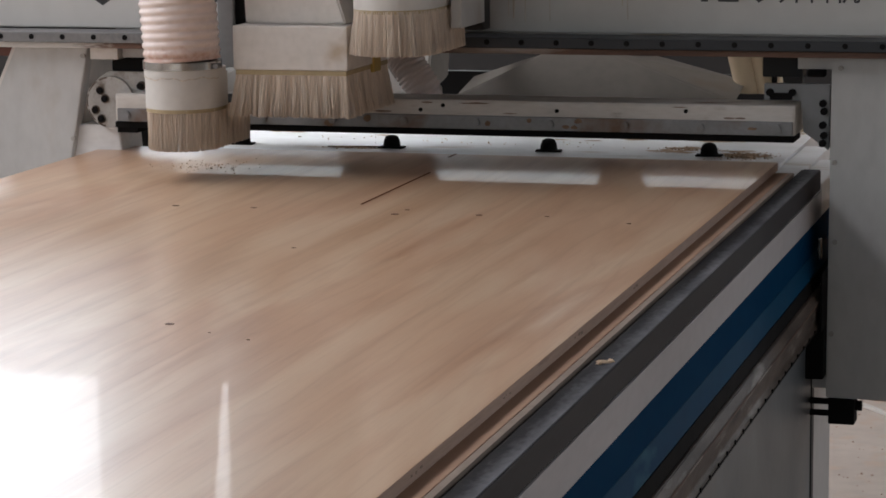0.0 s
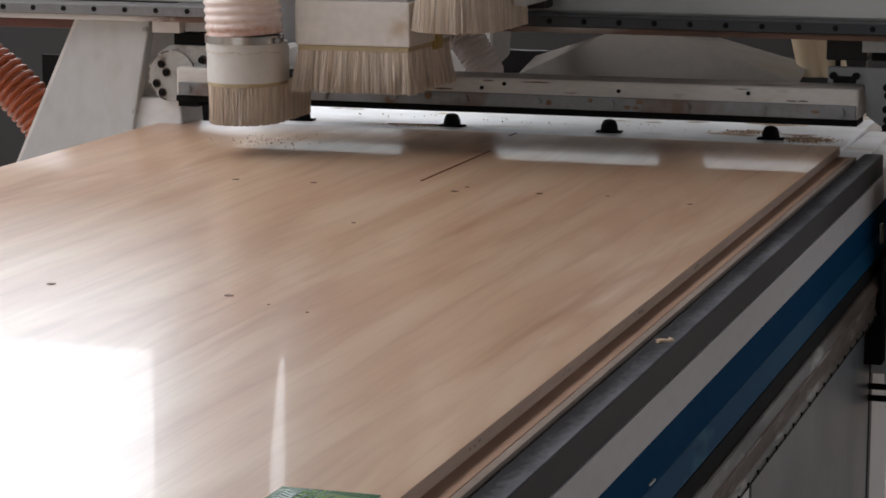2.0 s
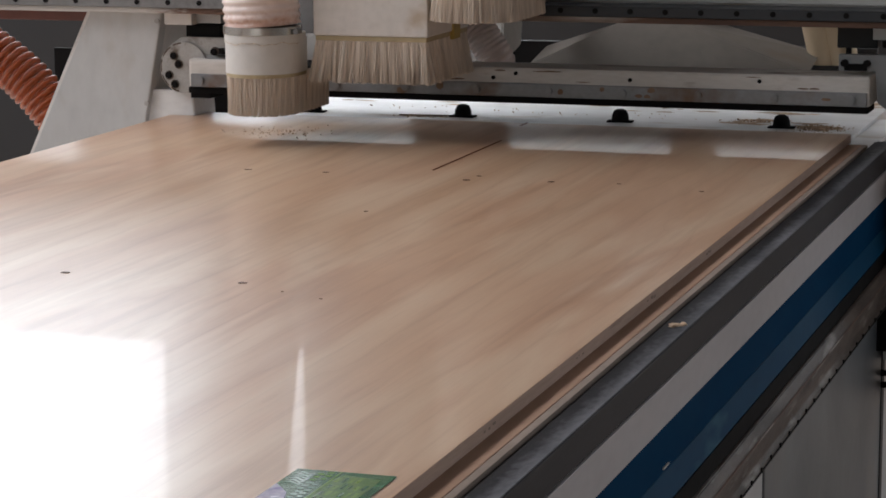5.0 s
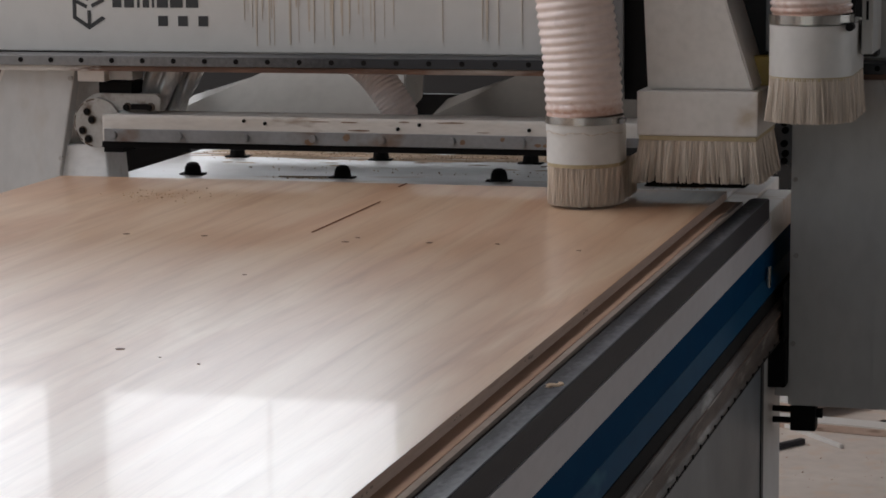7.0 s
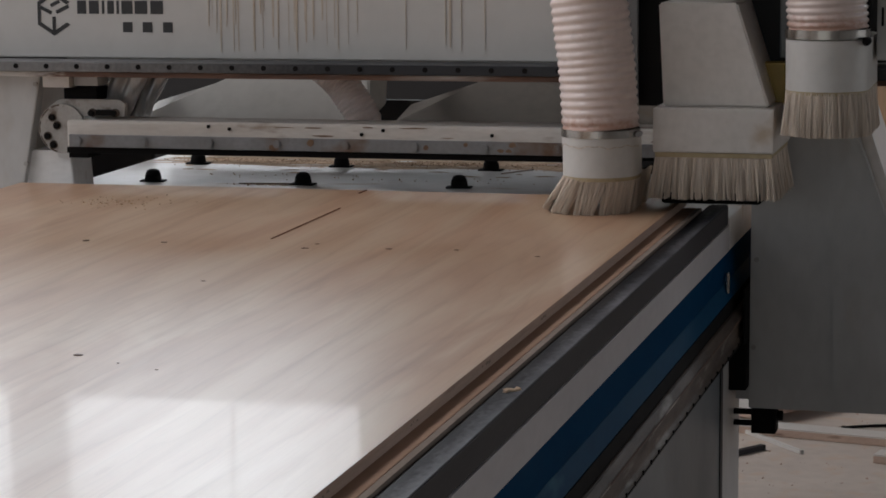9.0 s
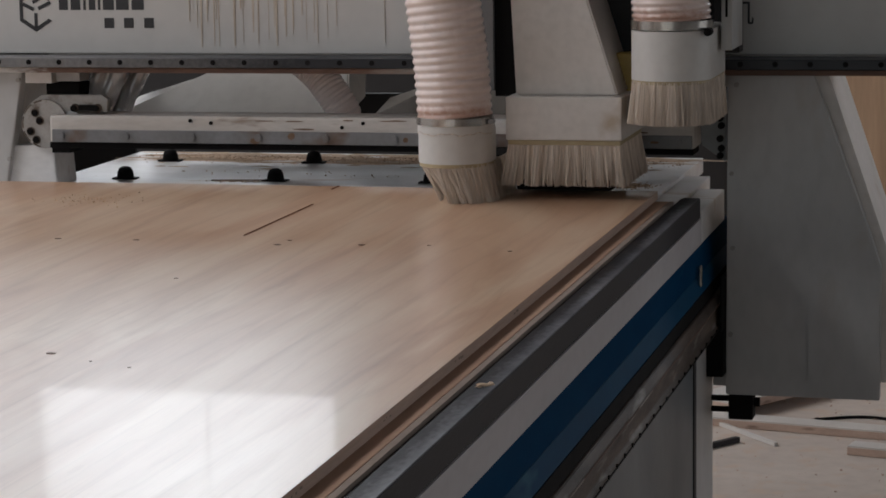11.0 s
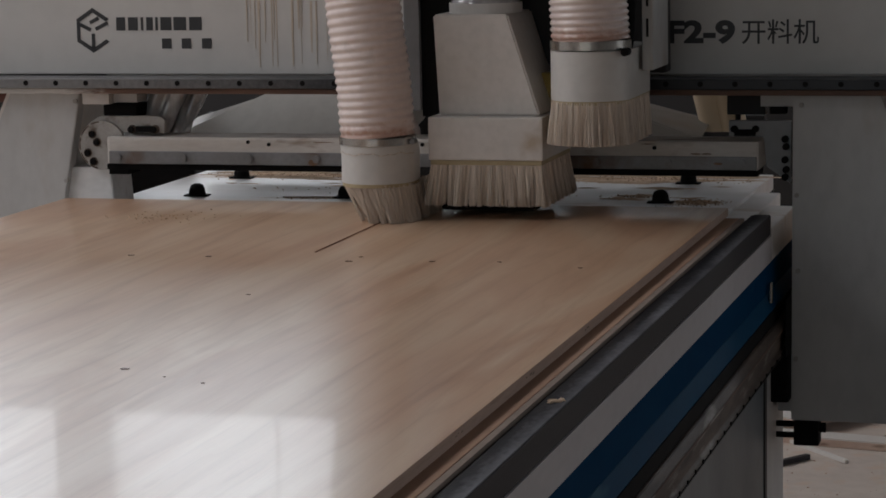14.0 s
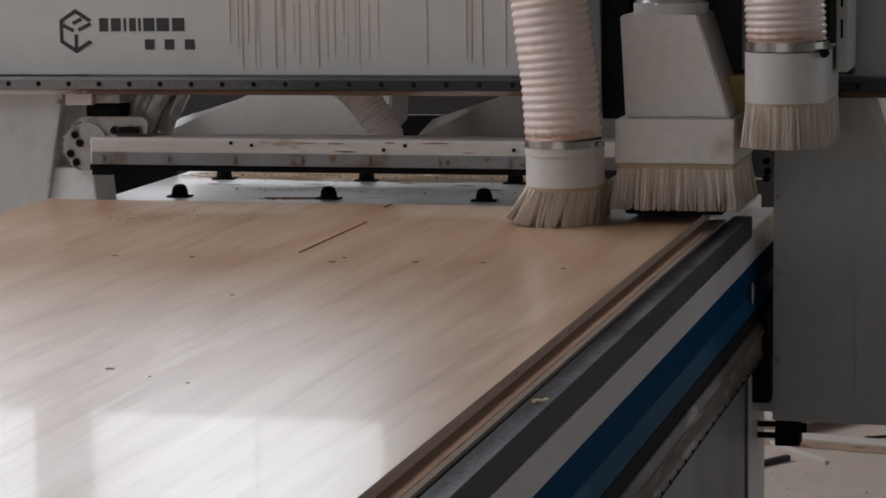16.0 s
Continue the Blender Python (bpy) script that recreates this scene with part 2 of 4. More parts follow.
MOSS = material("pale_green_label_print", (0.13, 0.22, 0.05), 0.3, second=(0.06, 0.15, 0.04), scale=120, amount=1.0)
GREEN = material("green_label_print", (0.018, 0.10, 0.045), 0.25, second=(0.04, 0.17, 0.06), scale=45, amount=0.9)
PURPLE = material("violet_label_print", (0.17, 0.13, 0.30), 0.25, second=(0.55, 0.53, 0.62), scale=75, amount=1.0)
SILVERPRINT = material("silver_label_print", (0.62, 0.66, 0.64), 0.25, 0.3, second=(0.35, 0.45, 0.42), scale=90, amount=1.0)
LIME = material("lime_label_print", (0.24, 0.36, 0.05), 0.3, second=(0.10, 0.22, 0.05), scale=90, amount=1.0)
REDBROWN = material("red_brown_paint", (0.16, 0.05, 0.035), 0.5, second=(0.09, 0.03, 0.02), scale=12, amount=0.8)
KNOT = material("dark_knot", (0.16, 0.095, 0.065), 0.6)
GROOVE = material("cut_groove", (0.17, 0.075, 0.045), 0.9, spec=0.1)


def wood_film():
    """Glossy printed wood film: long wavy streaks along the sheet, tan to reddish brown."""
    m = bpy.data.materials.new("glossy_wood_film")
    m.use_nodes = True
    n, l = m.node_tree.nodes, m.node_tree.links
    b = n["Principled BSDF"]
    tc = n.new("ShaderNodeTexCoord")

    def mapped(sx, sy, rot=0.0):
        mp = n.new("ShaderNodeMapping")
        mp.inputs["Scale"].default_value = (sx, sy, 1)
        mp.inputs["Rotation"].default_value = (0, 0, radians(rot))
        l.new(tc.outputs["Object"], mp.inputs[0])
        return mp

    def tex(mp, scale, detail, dist=0.0, rough=0.55):
        t = n.new("ShaderNodeTexNoise")
        t.inputs["Scale"].default_value, t.inputs["Detail"].default_value = scale, detail
        t.inputs["Distortion"].default_value, t.inputs["Roughness"].default_value = dist, rough
        l.new(mp.outputs[0], t.inputs["Vector"])
        return t.outputs["Fac"]

    def ramp(src, stops):
        r = n.new("ShaderNodeValToRGB")
        r.color_ramp.elements[0].position, r.color_ramp.elements[0].color = stops[0][0], (*stops[0][1], 1)
        r.color_ramp.elements[1].position, r.color_ramp.elements[1].color = stops[-1][0], (*stops[-1][1], 1)
        for p, c in stops[1:-1]:
            e = r.color_ramp.elements.new(p)
            e.color = (*c, 1)
        l.new(src, r.inputs[0])
        return r.outputs[0]

    def blend(kind, fac, a, c):
        x = n.new("ShaderNodeMix")
        x.data_type, x.blend_type = "RGBA", kind
        x.inputs["Factor"].default_value = fac
        l.new(a, x.inputs["A"])
        l.new(c, x.inputs["B"])
        return x.outputs["Result"]

    wave = n.new("ShaderNodeTexWave")
    wave.wave_type, wave.bands_direction, wave.wave_profile = "BANDS", "X", "SAW"
    for key, value in (("Scale", 2.6), ("Distortion", 9.0), ("Detail", 4.0), ("Detail Scale", 1.1), ("Detail Roughness", 0.62)):
        wave.inputs[key].default_value = value
    l.new(mapped(2.4, 0.34, 5).outputs[0], wave.inputs["Vector"])
    rings = ramp(wave.outputs["Fac"], [(0.0, (0.80, 0.70, 0.62)), (0.16, (1.0, 0.97, 0.95)), (0.75, (1.0, 1.0, 1.0)), (1.0, (0.90, 0.84, 0.79))])
    broad = ramp(tex(mapped(3.0, 0.42, 4), 1.9, 4, 0.8), [(0.30, (0.55, 0.342, 0.205)), (0.44, (0.655, 0.460, 0.308)), (0.53, (0.60, 0.381, 0.240)), (0.60, (0.54, 0.322, 0.195)), (0.72, (0.665, 0.480, 0.338))])
    streak = ramp(tex(mapped(7.0, 0.42, 4), 2.2, 3.5, 0.7, 0.5), [(0.34, (0.72, 0.60, 0.52)), (0.45, (1.0, 0.97, 0.95)), (0.58, (1.0, 1.0, 1.0)), (0.68, (1.04, 1.05, 1.05))])
    lines = ramp(tex(mapped(46, 1.1, 3), 1.6, 5, 0.7), [(0.36, (0.78, 0.69, 0.63)), (0.46, (1, 1, 1)), (0.62, (1, 1, 1)), (0.70, (1.08, 1.10, 1.12))])
    pores = ramp(tex(mapped(150, 5.0), 3.0, 4), [(0.38, (0.90, 0.87, 0.85)), (0.50, (1, 1, 1))])
    col = blend("MULTIPLY", 0.52, broad, streak)
    col = blend("MULTIPLY", 0.50, col, rings)
    col = blend("MULTIPLY", 0.32, col, lines)
    col = blend("MULTIPLY", 0.35, col, pores)
    l.new(col, b.inputs["Base Color"])
    b.inputs["Roughness"].default_value = 0.31
    b.inputs["Specular IOR Level"].default_value = 1.0
    b.inputs["Specular Tint"].default_value = (0.62, 0.88, 1.0, 1)
    b.inputs["Coat Weight"].default_value = 0.12
    b.inputs["Coat Roughness"].default_value = 0.035
    bp = n.new("ShaderNodeBump")
    bp.inputs["Strength"].default_value, bp.inputs["Distance"].default_value = 0.006, 0.01
    l.new(tex(mapped(1.6, 1.0), 2.0, 2), bp.inputs["Height"])
    l.new(bp.outputs[0], b.inputs["Coat Normal"])
    return m


FILM = wood_film()


# ---------------------------------------------------------------- building blocks
def link_mesh(name, bm, mat, parent=None, label="", smooth=False):
    me = bpy.data.meshes.new(name)
    if smooth:
        for f in bm.faces:
            f.smooth = True
        for e in bm.edges:
            if len(e.link_faces) == 2 and e.calc_face_angle(0.0) > 1.2:
                e.smooth = False
    bm.to_mesh(me)
    bm.free()
    me.materials.append(mat)
    ob = new(name, me)
    ob.parent = parent
    if label:
        ob["label"] = label
    return ob


part = link_mesh


def add_box(bm, x0, x1, y0, y1, z0, z1, bevel=0.0):
    vs = bmesh.ops.create_cube(bm, size=1.0, matrix=Matrix.LocRotScale(((x0 + x1) / 2, (y0 + y1) / 2, (z0 + z1) / 2), None, (x1 - x0, y1 - y0, z1 - z0)))["verts"]
    if bevel:
        es = list({e for v in vs for e in v.link_edges})
        bmesh.ops.bevel(bm, geom=es, offset=bevel, segments=2, affect="EDGES", profile=0.6)
    return bm


def box(x0, x1, y0, y1, z0, z1, bevel=0.0):
    return add_box(bmesh.new(), x0, x1, y0, y1, z0, z1, bevel)


def add_cyl(bm, at, r, length, axis="Z", seg=24, r2=None, bevel=0.0):
    turn = {"Z": Matrix.Identity(4), "Y": Matrix.Rotation(radians(90), 4, "X"), "X": Matrix.Rotation(radians(90), 4, "Y")}[axis]
    vs = bmesh.ops.create_cone(bm, cap_ends=True, segments=seg, radius1=r, radius2=r if r2 is None else r2, depth=length, matrix=Matrix.Translation(at) @ turn)["verts"]
    if bevel:
        es = [e for e in {e for v in vs for e in v.link_edges} if any(len(f.verts) > 4 for f in e.link_faces)]
        bmesh.ops.bevel(bm, geom=es, offset=bevel, segments=2, affect="EDGES")
    return bm


def cyl(*a, **k):
    return add_cyl(bmesh.new(), *a, **k)


def prism(outline, axis, lo, hi, bevel=0.0):
    """A solid from a closed outline of 2D points, drawn out along an axis (x: points are y, z; y: points are x, z; z: points are x, y)."""
    bm = bmesh.new()
    place = {"X": lambda p, t: (t, p[0], p[1]), "Y": lambda p, t: (p[0], t, p[1]), "Z": lambda p, t: (p[0], p[1], t)}[axis]
    a = [bm.verts.new(place(p, lo)) for p in outline]
    b = [bm.verts.new(place(p, hi)) for p in outline]
    bm.faces.new(a)
    bm.faces.new(b[::-1])
    for i in range(len(a)):
        j = (i + 1) % len(a)
        bm.faces.new((a[i], b[i], b[j], a[j]))
    bmesh.ops.recalc_face_normals(bm, faces=bm.faces)
    if bevel:
        bmesh.ops.bevel(bm, geom=list(bm.edges), offset=bevel, segments=2, affect="EDGES")
    return bm


def ribbed(points, radius, rib=0.012, depth=0.006, seg=28):
    """A corrugated hose along a smooth line through points."""
    pts = [Vector(p) for p in points]
    line = []
    for i in range(len(pts) - 1):
        p0, p1, p2, p3 = pts[max(i - 1, 0)], pts[i], pts[i + 1], pts[min(i + 2, len(pts) - 1)]
        for k in range(24):
            t = k / 24
            line.append(0.5 * ((2 * p1) + (p2 - p0) * t + (2 * p0 - 5 * p1 + 4 * p2 - p3) * t * t + (3 * p1 - p0 - 3 * p2 + p3) * t ** 3))
    line.append(pts[-1])
    dist = [0.0]
    for a, b in zip(line, line[1:]):
        dist.append(dist[-1] + (b - a).length)
    steps = int(dist[-1] / rib * 6)
    bm = bmesh.new()
    rings, k, side = [], 0, None
    for s in range(steps + 1):
        d = dist[-1] * s / steps
        while k < len(line) - 2 and dist[k + 1] < d:
            k += 1
        w = (d - dist[k]) / max(dist[k + 1] - dist[k], 1e-9)
        c = line[k].lerp(line[k + 1], min(w, 1))
        along = (line[k + 1] - line[k]).normalized()
        side = Vector((0, -1, 0)) if side is None else side
        side = (side - along * side.dot(along)).normalized()
        other = along.cross(side)
        r = radius - depth * (0.5 - 0.5 * math.cos(2 * math.pi * s / 6)) ** 1.5
        rings.append([bm.verts.new(c + r * (math.cos(a) * side + math.sin(a) * other)) for a in [2 * math.pi * q / seg for q in range(seg)]])
    for a, b in zip(rings, rings[1:]):
        for q in range(seg):
            bm.faces.new((a[q], a[(q + 1) % seg], b[(q + 1) % seg], b[q]))
    return bm


def add_strand(bm, top, tip, width, rng):
    """One bundle of bristles: a slim, flattened, ragged-ended prism."""
    a = rng.uniform(0, math.pi)
    u = Vector((math.cos(a), math.sin(a), 0)) * width
    v = Vector((-math.sin(a), math.cos(a), 0)) * width * 0.7
    mid = top.lerp(tip, 0.5) + Vector((rng.uniform(-1, 1), rng.uniform(-1, 1), 0)) * width * 0.8
    loops = [[bm.verts.new(c + s * (p * u + q * v)) for p, q in ((1, 0), (-0.4, 0.9), (-0.4, -0.9))] for c, s in ((top, 1.0), (mid, 1.05), (tip, 0.75))]
    for lo, hi in zip(loops, loops[1:]):
        for i in range(3):
            bm.faces.new((lo[i], lo[(i + 1) % 3], hi[(i + 1) % 3], hi[i]))
    bm.faces.new(loops[-1])


# ---------------------------------------------------------------- the workshop
def structure(ob, label, category):
    return tagged(ob, label, category, kind="structure")


structure(part("floor", box(-7.0, 8.0, -7.0, 9.0, -0.2, 0.0), CONCRETE), "dusty beige concrete workshop floor with sawdust", "floor")
roof = bmesh.new()
for x0, x1, y0, y1 in ((-7.3, -4.4, -7.3, 9.3), (-4.4, -2.4, -7.3, -4.0), (-4.4, -2.4, 8.0, 9.3), (-2.4, 8.3, -7.3, 9.3)):
    add_box(roof, x0, x1, y0, y1, 5.2, 5.34)
structure(part("ceiling", roof, ROOF), "grey sheet roof of the workshop", "ceiling")


def wall_with_openings(name, along, at, lo, hi, openings, label, slot=None):
    """A wall 0.25 thick with window openings (start, end, sill, head)."""
    bm = bmesh.new()

    def piece(a, b, z0, z1):
        if b - a > 0.001 and z1 - z0 > 0.001:
            if slot and z0 == 0 and a < slot[1] and b > slot[0] and z1 > slot[3]:
                u, v = max(a, slot[0]), min(b, slot[1])
                for c, d, e, f in ((a, u, z0, z1), (v, b, z0, z1), (u, v, z0, slot[2]), (u, v, slot[3], z1)):
                    if d - c > 0.001:
                        add_box(bm, c, d, at[0], at[1], e, f)
            elif along == "X":
                add_box(bm, a, b, at[0], at[1], z0, z1)
            else:
                add_box(bm, at[0], at[1], a, b, z0, z1)

    cursor = lo
    for a, b, z0, z1 in sorted(openings):
        piece(cursor, a, 0, 5.2)
        piece(a, b, 0, z0)
        piece(a, b, z1, 5.2)
        cursor = b
    piece(cursor, hi, 0, 5.2)
    return structure(part(name, bm, WALLPAINT), label, "wall")


# The opening at x 3.2 to 5.6 is added for the fill lamp.
wall_with_openings("wall_north", "X", (9.0, 9.25), -7.3, 8.3, [(a, b, SILL, HEAD) for a, b in BACK_WINDOWS] + [(3.2, 5.6, 1.2, 4.0)], "grey plaster wall with tall windows and a low strip window", STRIP)
wall_with_openings("wall_west", "Y", (-7.25, -7.0), -7.0, 9.0, [(-3.0, 4.0, 1.8, 4.4)], "grey plaster wall with a long window")
wall_with_openings("wall_south", "X", (-7.25, -7.0), -7.3, 8.3, [(-2.0, 3.0, 0.7, 3.9)], "grey plaster wall with a wide opening")
wall_with_openings("wall_east", "Y", (8.0, 8.25), -7.0, 9.0, [(2.5, 7.5, 0.9, 3.5)], "grey plaster wall with a wide opening")

for i, (a, b) in enumerate(BACK_WINDOWS):
    win = new("window_%d" % (i + 1))
    win.location = ((a + b) / 2, 9.1, SILL)
    structure(win, "tall bright window with slim frame", "window")
    w = (b - a) / 2
    for x0, x1, z0, z1 in ((-w, -w + 0.02, 0, HEAD - SILL), (w - 0.02, w, 0, HEAD - SILL), (-w + 0.02, w - 0.02, 0, 0.05), (-w + 0.02, w - 0.02, HEAD - SILL - 0.05, HEAD - SILL)):
        part("window_frame", box(x0, x1, -0.03, 0.03, z0, z1), GREYSTRIP, win)
    for x in (w * 0.14,):
        part("mullion", box(x - 0.002, x + 0.002, -0.02, 0.02, 0.05, HEAD - SILL - 0.05), GREYSTRIP, win)

# dark partition and leaning sheets behind the machine
ob = part("partition", box(-5.0, 0.93, 5.6, 5.68, 0.0, 1.25, 0.004), DARKGREY)
tagged(ob, "low dark grey partition standing behind the machine", "partition")
for i, (x, lean, h) in enumerate(((1.30, 6, 1.15), (1.86, 7, 1.5), (2.5, 6, 1.6))):
    ob = part("plywood_sheet", box(-0.32, 0.32, -0.009, 0.009, 0.0, h, 0.001), PINE)
    ob.matrix_world = pose(x, 5.4 - 0.05 * i, 0.003, -lean, 0, 4 * i)
    tagged(ob, "tan plywood sheet leaning upright behind the machine", "plywood sheet", "leaning sheets")
part("post", box(2.2, 2.3, 5.85, 5.95, 0, 5.2), WALLPAINT)
tagged(bpy.data.objects["post"], "grey steel post of the workshop", "post")


# ---------------------------------------------------------------- machine table
table = new("machine_table")
tagged(table, "long machine table with blue side channel and black edge bar", "machine table")
part("table_top", box(0.0, 1.192, -0.12, 3.20, H - 0.060, H - 0.0305, 0.001), TABLETOP, table, "white laminated table board with dust")
part("edge_liner", box(1.2422, 1.2505, -0.12, 2.42, H - 0.0525, H - 0.0148, 0.0004), TAN, table, "pale chipboard strip along the edge")
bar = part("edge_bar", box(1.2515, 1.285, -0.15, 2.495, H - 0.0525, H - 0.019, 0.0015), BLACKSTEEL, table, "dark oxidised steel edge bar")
part("bar_face", box(1.2565, 1.2835, -0.149, 2.494, H - 0.0195, H - 0.0178, 0.0005), BARTOP, bar, "worn silvery upper face of the bar, inner half painted as shade")
part("ledge", box(1.10, 1.287, -0.16, 2.495, H - 0.098, H - 0.053, 0.0012), GREYSTRIP, table, "pale grey painted edge beam")
part("end_block", box(1.2405, 1.2868, 2.497, 2.80, H - 0.0982, H - 0.041, 0.003), TABLETOP, table, "white painted end block")
part("edge_packer", box(1.1925, 1.2345, -0.12, 2.42, H - 0.0525, H - 0.0305), MDF, table)
part("end_block", box(1.1925, 1.240, 2.422, 2.95, H - 0.0600, H - 0.036, 0.002), TABLETOP, table, "white painted end block")
channel = part("side_channel", box(1.05, 1.2866, -0.18, 2.86, H - 0.1466, H - 0.0985, 0.0008), BLUE, table, "blue enamelled steel side channel")
# same enamel as the channel; its lit look is in the paler colour
part("channel_skirt", prism([(1.05, H - 0.1468), (1.2868, H - 0.1468), (1.2950, H - 0.1735), (1.2950, H - 0.1760), (1.05, H - 0.1760)], "Y", -0.18, 2.86, 0.0006), BLUELIT, channel, "blue slanted skirt of the channel, painted paler as lit")
# black strip over the height between channel skirt and guide rail
part("black_strip", box(1.20, 1.2960, -0.18, 2.90, H - 0.2005, H - 0.1764), BLACK, table, "black strip between channel and guide rail")
rail = part("guide_rail", prism([(1.22, H - 0.2010), (1.3000, H - 0.2010), (1.308, H - 0.2115), (1.308, H - 0.2190), (1.304, H - 0.2240), (1.304, H - 0.2480), (1.308, H - 0.2530), (1.308, H - 0.262), (1.22, H - 0.262)], "Y", -0.18, 2.92, 0.0012), RAILDIRT, table, "greasy brown guide rail")
for z, d in ((-0.2150, 0.0012), (-0.2575, 0.0012)):
    part("rail_ridge", box(1.3079, 1.3080 + d, -0.18, 2.92, H + z - 0.0012, H + z + 0.0012, 0.0003), RUSTY if z > -0.22 else BLACK, rail, "worn edge of the guide rail")
for i in range(48):
    part("rail_bolt", cyl((1.3088, -0.12 + 0.063 * i, H - 0.2555), 0.0034, 0.0022, "X", 10), BLACK, rail)
part("side_panel", box(1.272, 1.285, 1.352, 2.435, 0.04, H - 0.2625, 0.003), SHEETMETAL, table, "grey painted sheet-metal side panel")
for y0, y1 in ((2.44, 2.665), (1.20, 1.345), (-0.1, 0.1)):
    part("leg", box(1.16, 1.284, y0, y1, 0.0, H - 0.2625, 0.004), LEGPAINT, table, "grey-white steel leg")
    part("leg", box(0.06, 0.18, y0, y1, 0.0, H - 0.0985, 0.004), LEGPAINT, table, "grey-white steel leg")
part("under_frame", box(0.06, 1.04, -0.1, 2.9, H - 0.16, H - 0.0605), DARKGREY, table, "dark steel under-frame")
part("panel_edge", box(1.2852, 1.2868, 2.405, 2.434, 0.045, H - 0.262, 0.0004), DARKGREY, table, "dark folded panel edge")
part("latch", box(1.2895, 1.296, 2.43, 2.444, H - 0.162, H - 0.126, 0.002), CHROME, table, "small bright metal latch")
bm = bmesh.new()
for cx, cy, a, lx, ly in ((1.2705, 0.898, 20, 0.011, 0.005), (1.2755, 0.906, -35, 0.006, 0.004), (1.266, 0.889, 60, 0.005, 0.003)):
    bmesh.ops.create_cone(bm, cap_ends=True, segments=5, radius1=1.0, radius2=0.6, depth=1.0, matrix=pose(cx, cy, H - 0.0166, 4, 8, a) @ Matrix.Diagonal((lx, ly, 0.0022, 1)))
tagged(part("wood_chip", bm, SAWDUST), "small pale wood chips lying on the edge bar", "wood chip")
ob = part("splinter", box(1.2868, 1.2885, 0.76, 0.785, H - 0.1425, H - 0.1405), OFFCUT)
tagged(ob, "pale splinter stuck on the blue side channel", "splinter")

# spoil sheet and the work sheet on it
tagged(part("spoil_sheet", box(0.012, 1.2418, 0.01, 2.415, H - 0.0304, H - 0.0143), MDF), "brown fibreboard backing sheet on the machine table", "backing sheet")

sheet = new("laminated_sheet")
tagged(sheet, "glossy wood-film laminated sheet lying on the machine table", "laminated sheet")
part("core", box(0.0, 1.22, 0.0, 2.44, H - 0.0140, H - 0.0006, 0.0005), PLYEDGE, sheet, "pale brown layered core with inked marks")
bm = bmesh.new()
NX, NY = 24, 48
grid = [[bm.verts.new((1.2199 * i / NX + 0.00005, 2.4399 * j / NY + 0.00005, H + 0.00012 * math.sin(i * 0.33 + j * 0.11) - 0.0035 * max(0, i / NX - 0.9) ** 1.5 * 2)) for i in range(NX + 1)] for j in range(NY + 1)]
for j in range(NY):
    for i in range(NX):
        bm.faces.new((grid[j][i], grid[j][i + 1], grid[j + 1][i + 1], grid[j + 1][i]))
film = part("film", bm, FILM, sheet, "glossy tan wood-grain film", smooth=True)
part("groove", box(0.6782, 0.6814, 1.840, 2.200, H + 0.0003, H + 0.0010), GROOVE, sheet, "dark straight saw groove")
part("groove", box(0.6535, 0.6575, 2.395, 2.439, H + 0.0003, H + 0.0010), GROOVE, sheet)
for x, y, r in ((0.406, 1.769, 0.0052), (0.531, 1.773, 0.0045), (0.76, 1.755, 0.0055), (0.765, 1.80, 0.0035), (0.884, 1.772, 0.0045), (0.985, 1.78, 0.003), (1.115, 1.74, 0.003), (0.716, 1.439, 0.0030),
                (0.756, 0.907, 0.0058), (0.877, 0.843, 0.0020), (0.529, 0.91, 0.0058), (0.82, 0.87, 0.0015)):
    bm = bmesh.new()
    add_cyl(bm, (0, 0, 0), 1.0, 0.0006, "Z", 12)
    for v in bm.verts:
        v.co.x *= r
        v.co.y *= r * 0.75 * (0.8 + 0.4 * random.random())
        v.co += Vector((x + random.uniform(-1, 1) * r * 0.2, y + random.uniform(-1, 1) * r * 0.2, H + 0.0006))
    part("knot", bm, KNOT, sheet)
rng = random.Random(31)
for k in range(12):
    y = 0.35 + 0.31 * (k // 3) + 0.013 * (k % 3) + rng.uniform(-0.004, 0.004)
    w = rng.uniform(0.004, 0.011)
    part("ink_mark", box(1.2198, 1.2203, y, y + w * 0.8, H - 0.0090 + 0.003 * rng.random(), H - 0.0045 - 0.002 * rng.random()), TAN, sheet)
part("drill_hole", cyl((1.109, 0.040, H + 0.0005), 0.0075, 0.0006, "Z", 20), GROOVE, sheet, "dark drilled hole")

# label on the sheet's near corner
label = new("paper_label")
tagged(label, "glossy green and violet printed paper label on the sheet", "label")
LZ = H + 0.0011
part("backing", box(1.118, 1.204, 0.010, 0.156, LZ - 0.0006, LZ), GREEN, label, "green printed paper")
part("violet_field", prism([(1.1185, 0.0105), (1.150, 0.0105), (1.146, 0.05), (1.136, 0.085), (1.1185, 0.108)], "Z", LZ + 0.0001, LZ + 0.0003), PURPLE, label, "violet floral field")
part("pale_field", prism([(1.1585, 0.012), (1.197, 0.012), (1.1965, 0.140), (1.163, 0.146), (1.1585, 0.13)], "Z", LZ + 0.0001, LZ + 0.0003), MOSS, label, "pale green text field")
part("dividing_line", box(1.1565, 1.1580, 0.012, 0.155, LZ + 0.0001, LZ + 0.0004), LIME, label, "yellow-green line")
rng = random.Random(12)
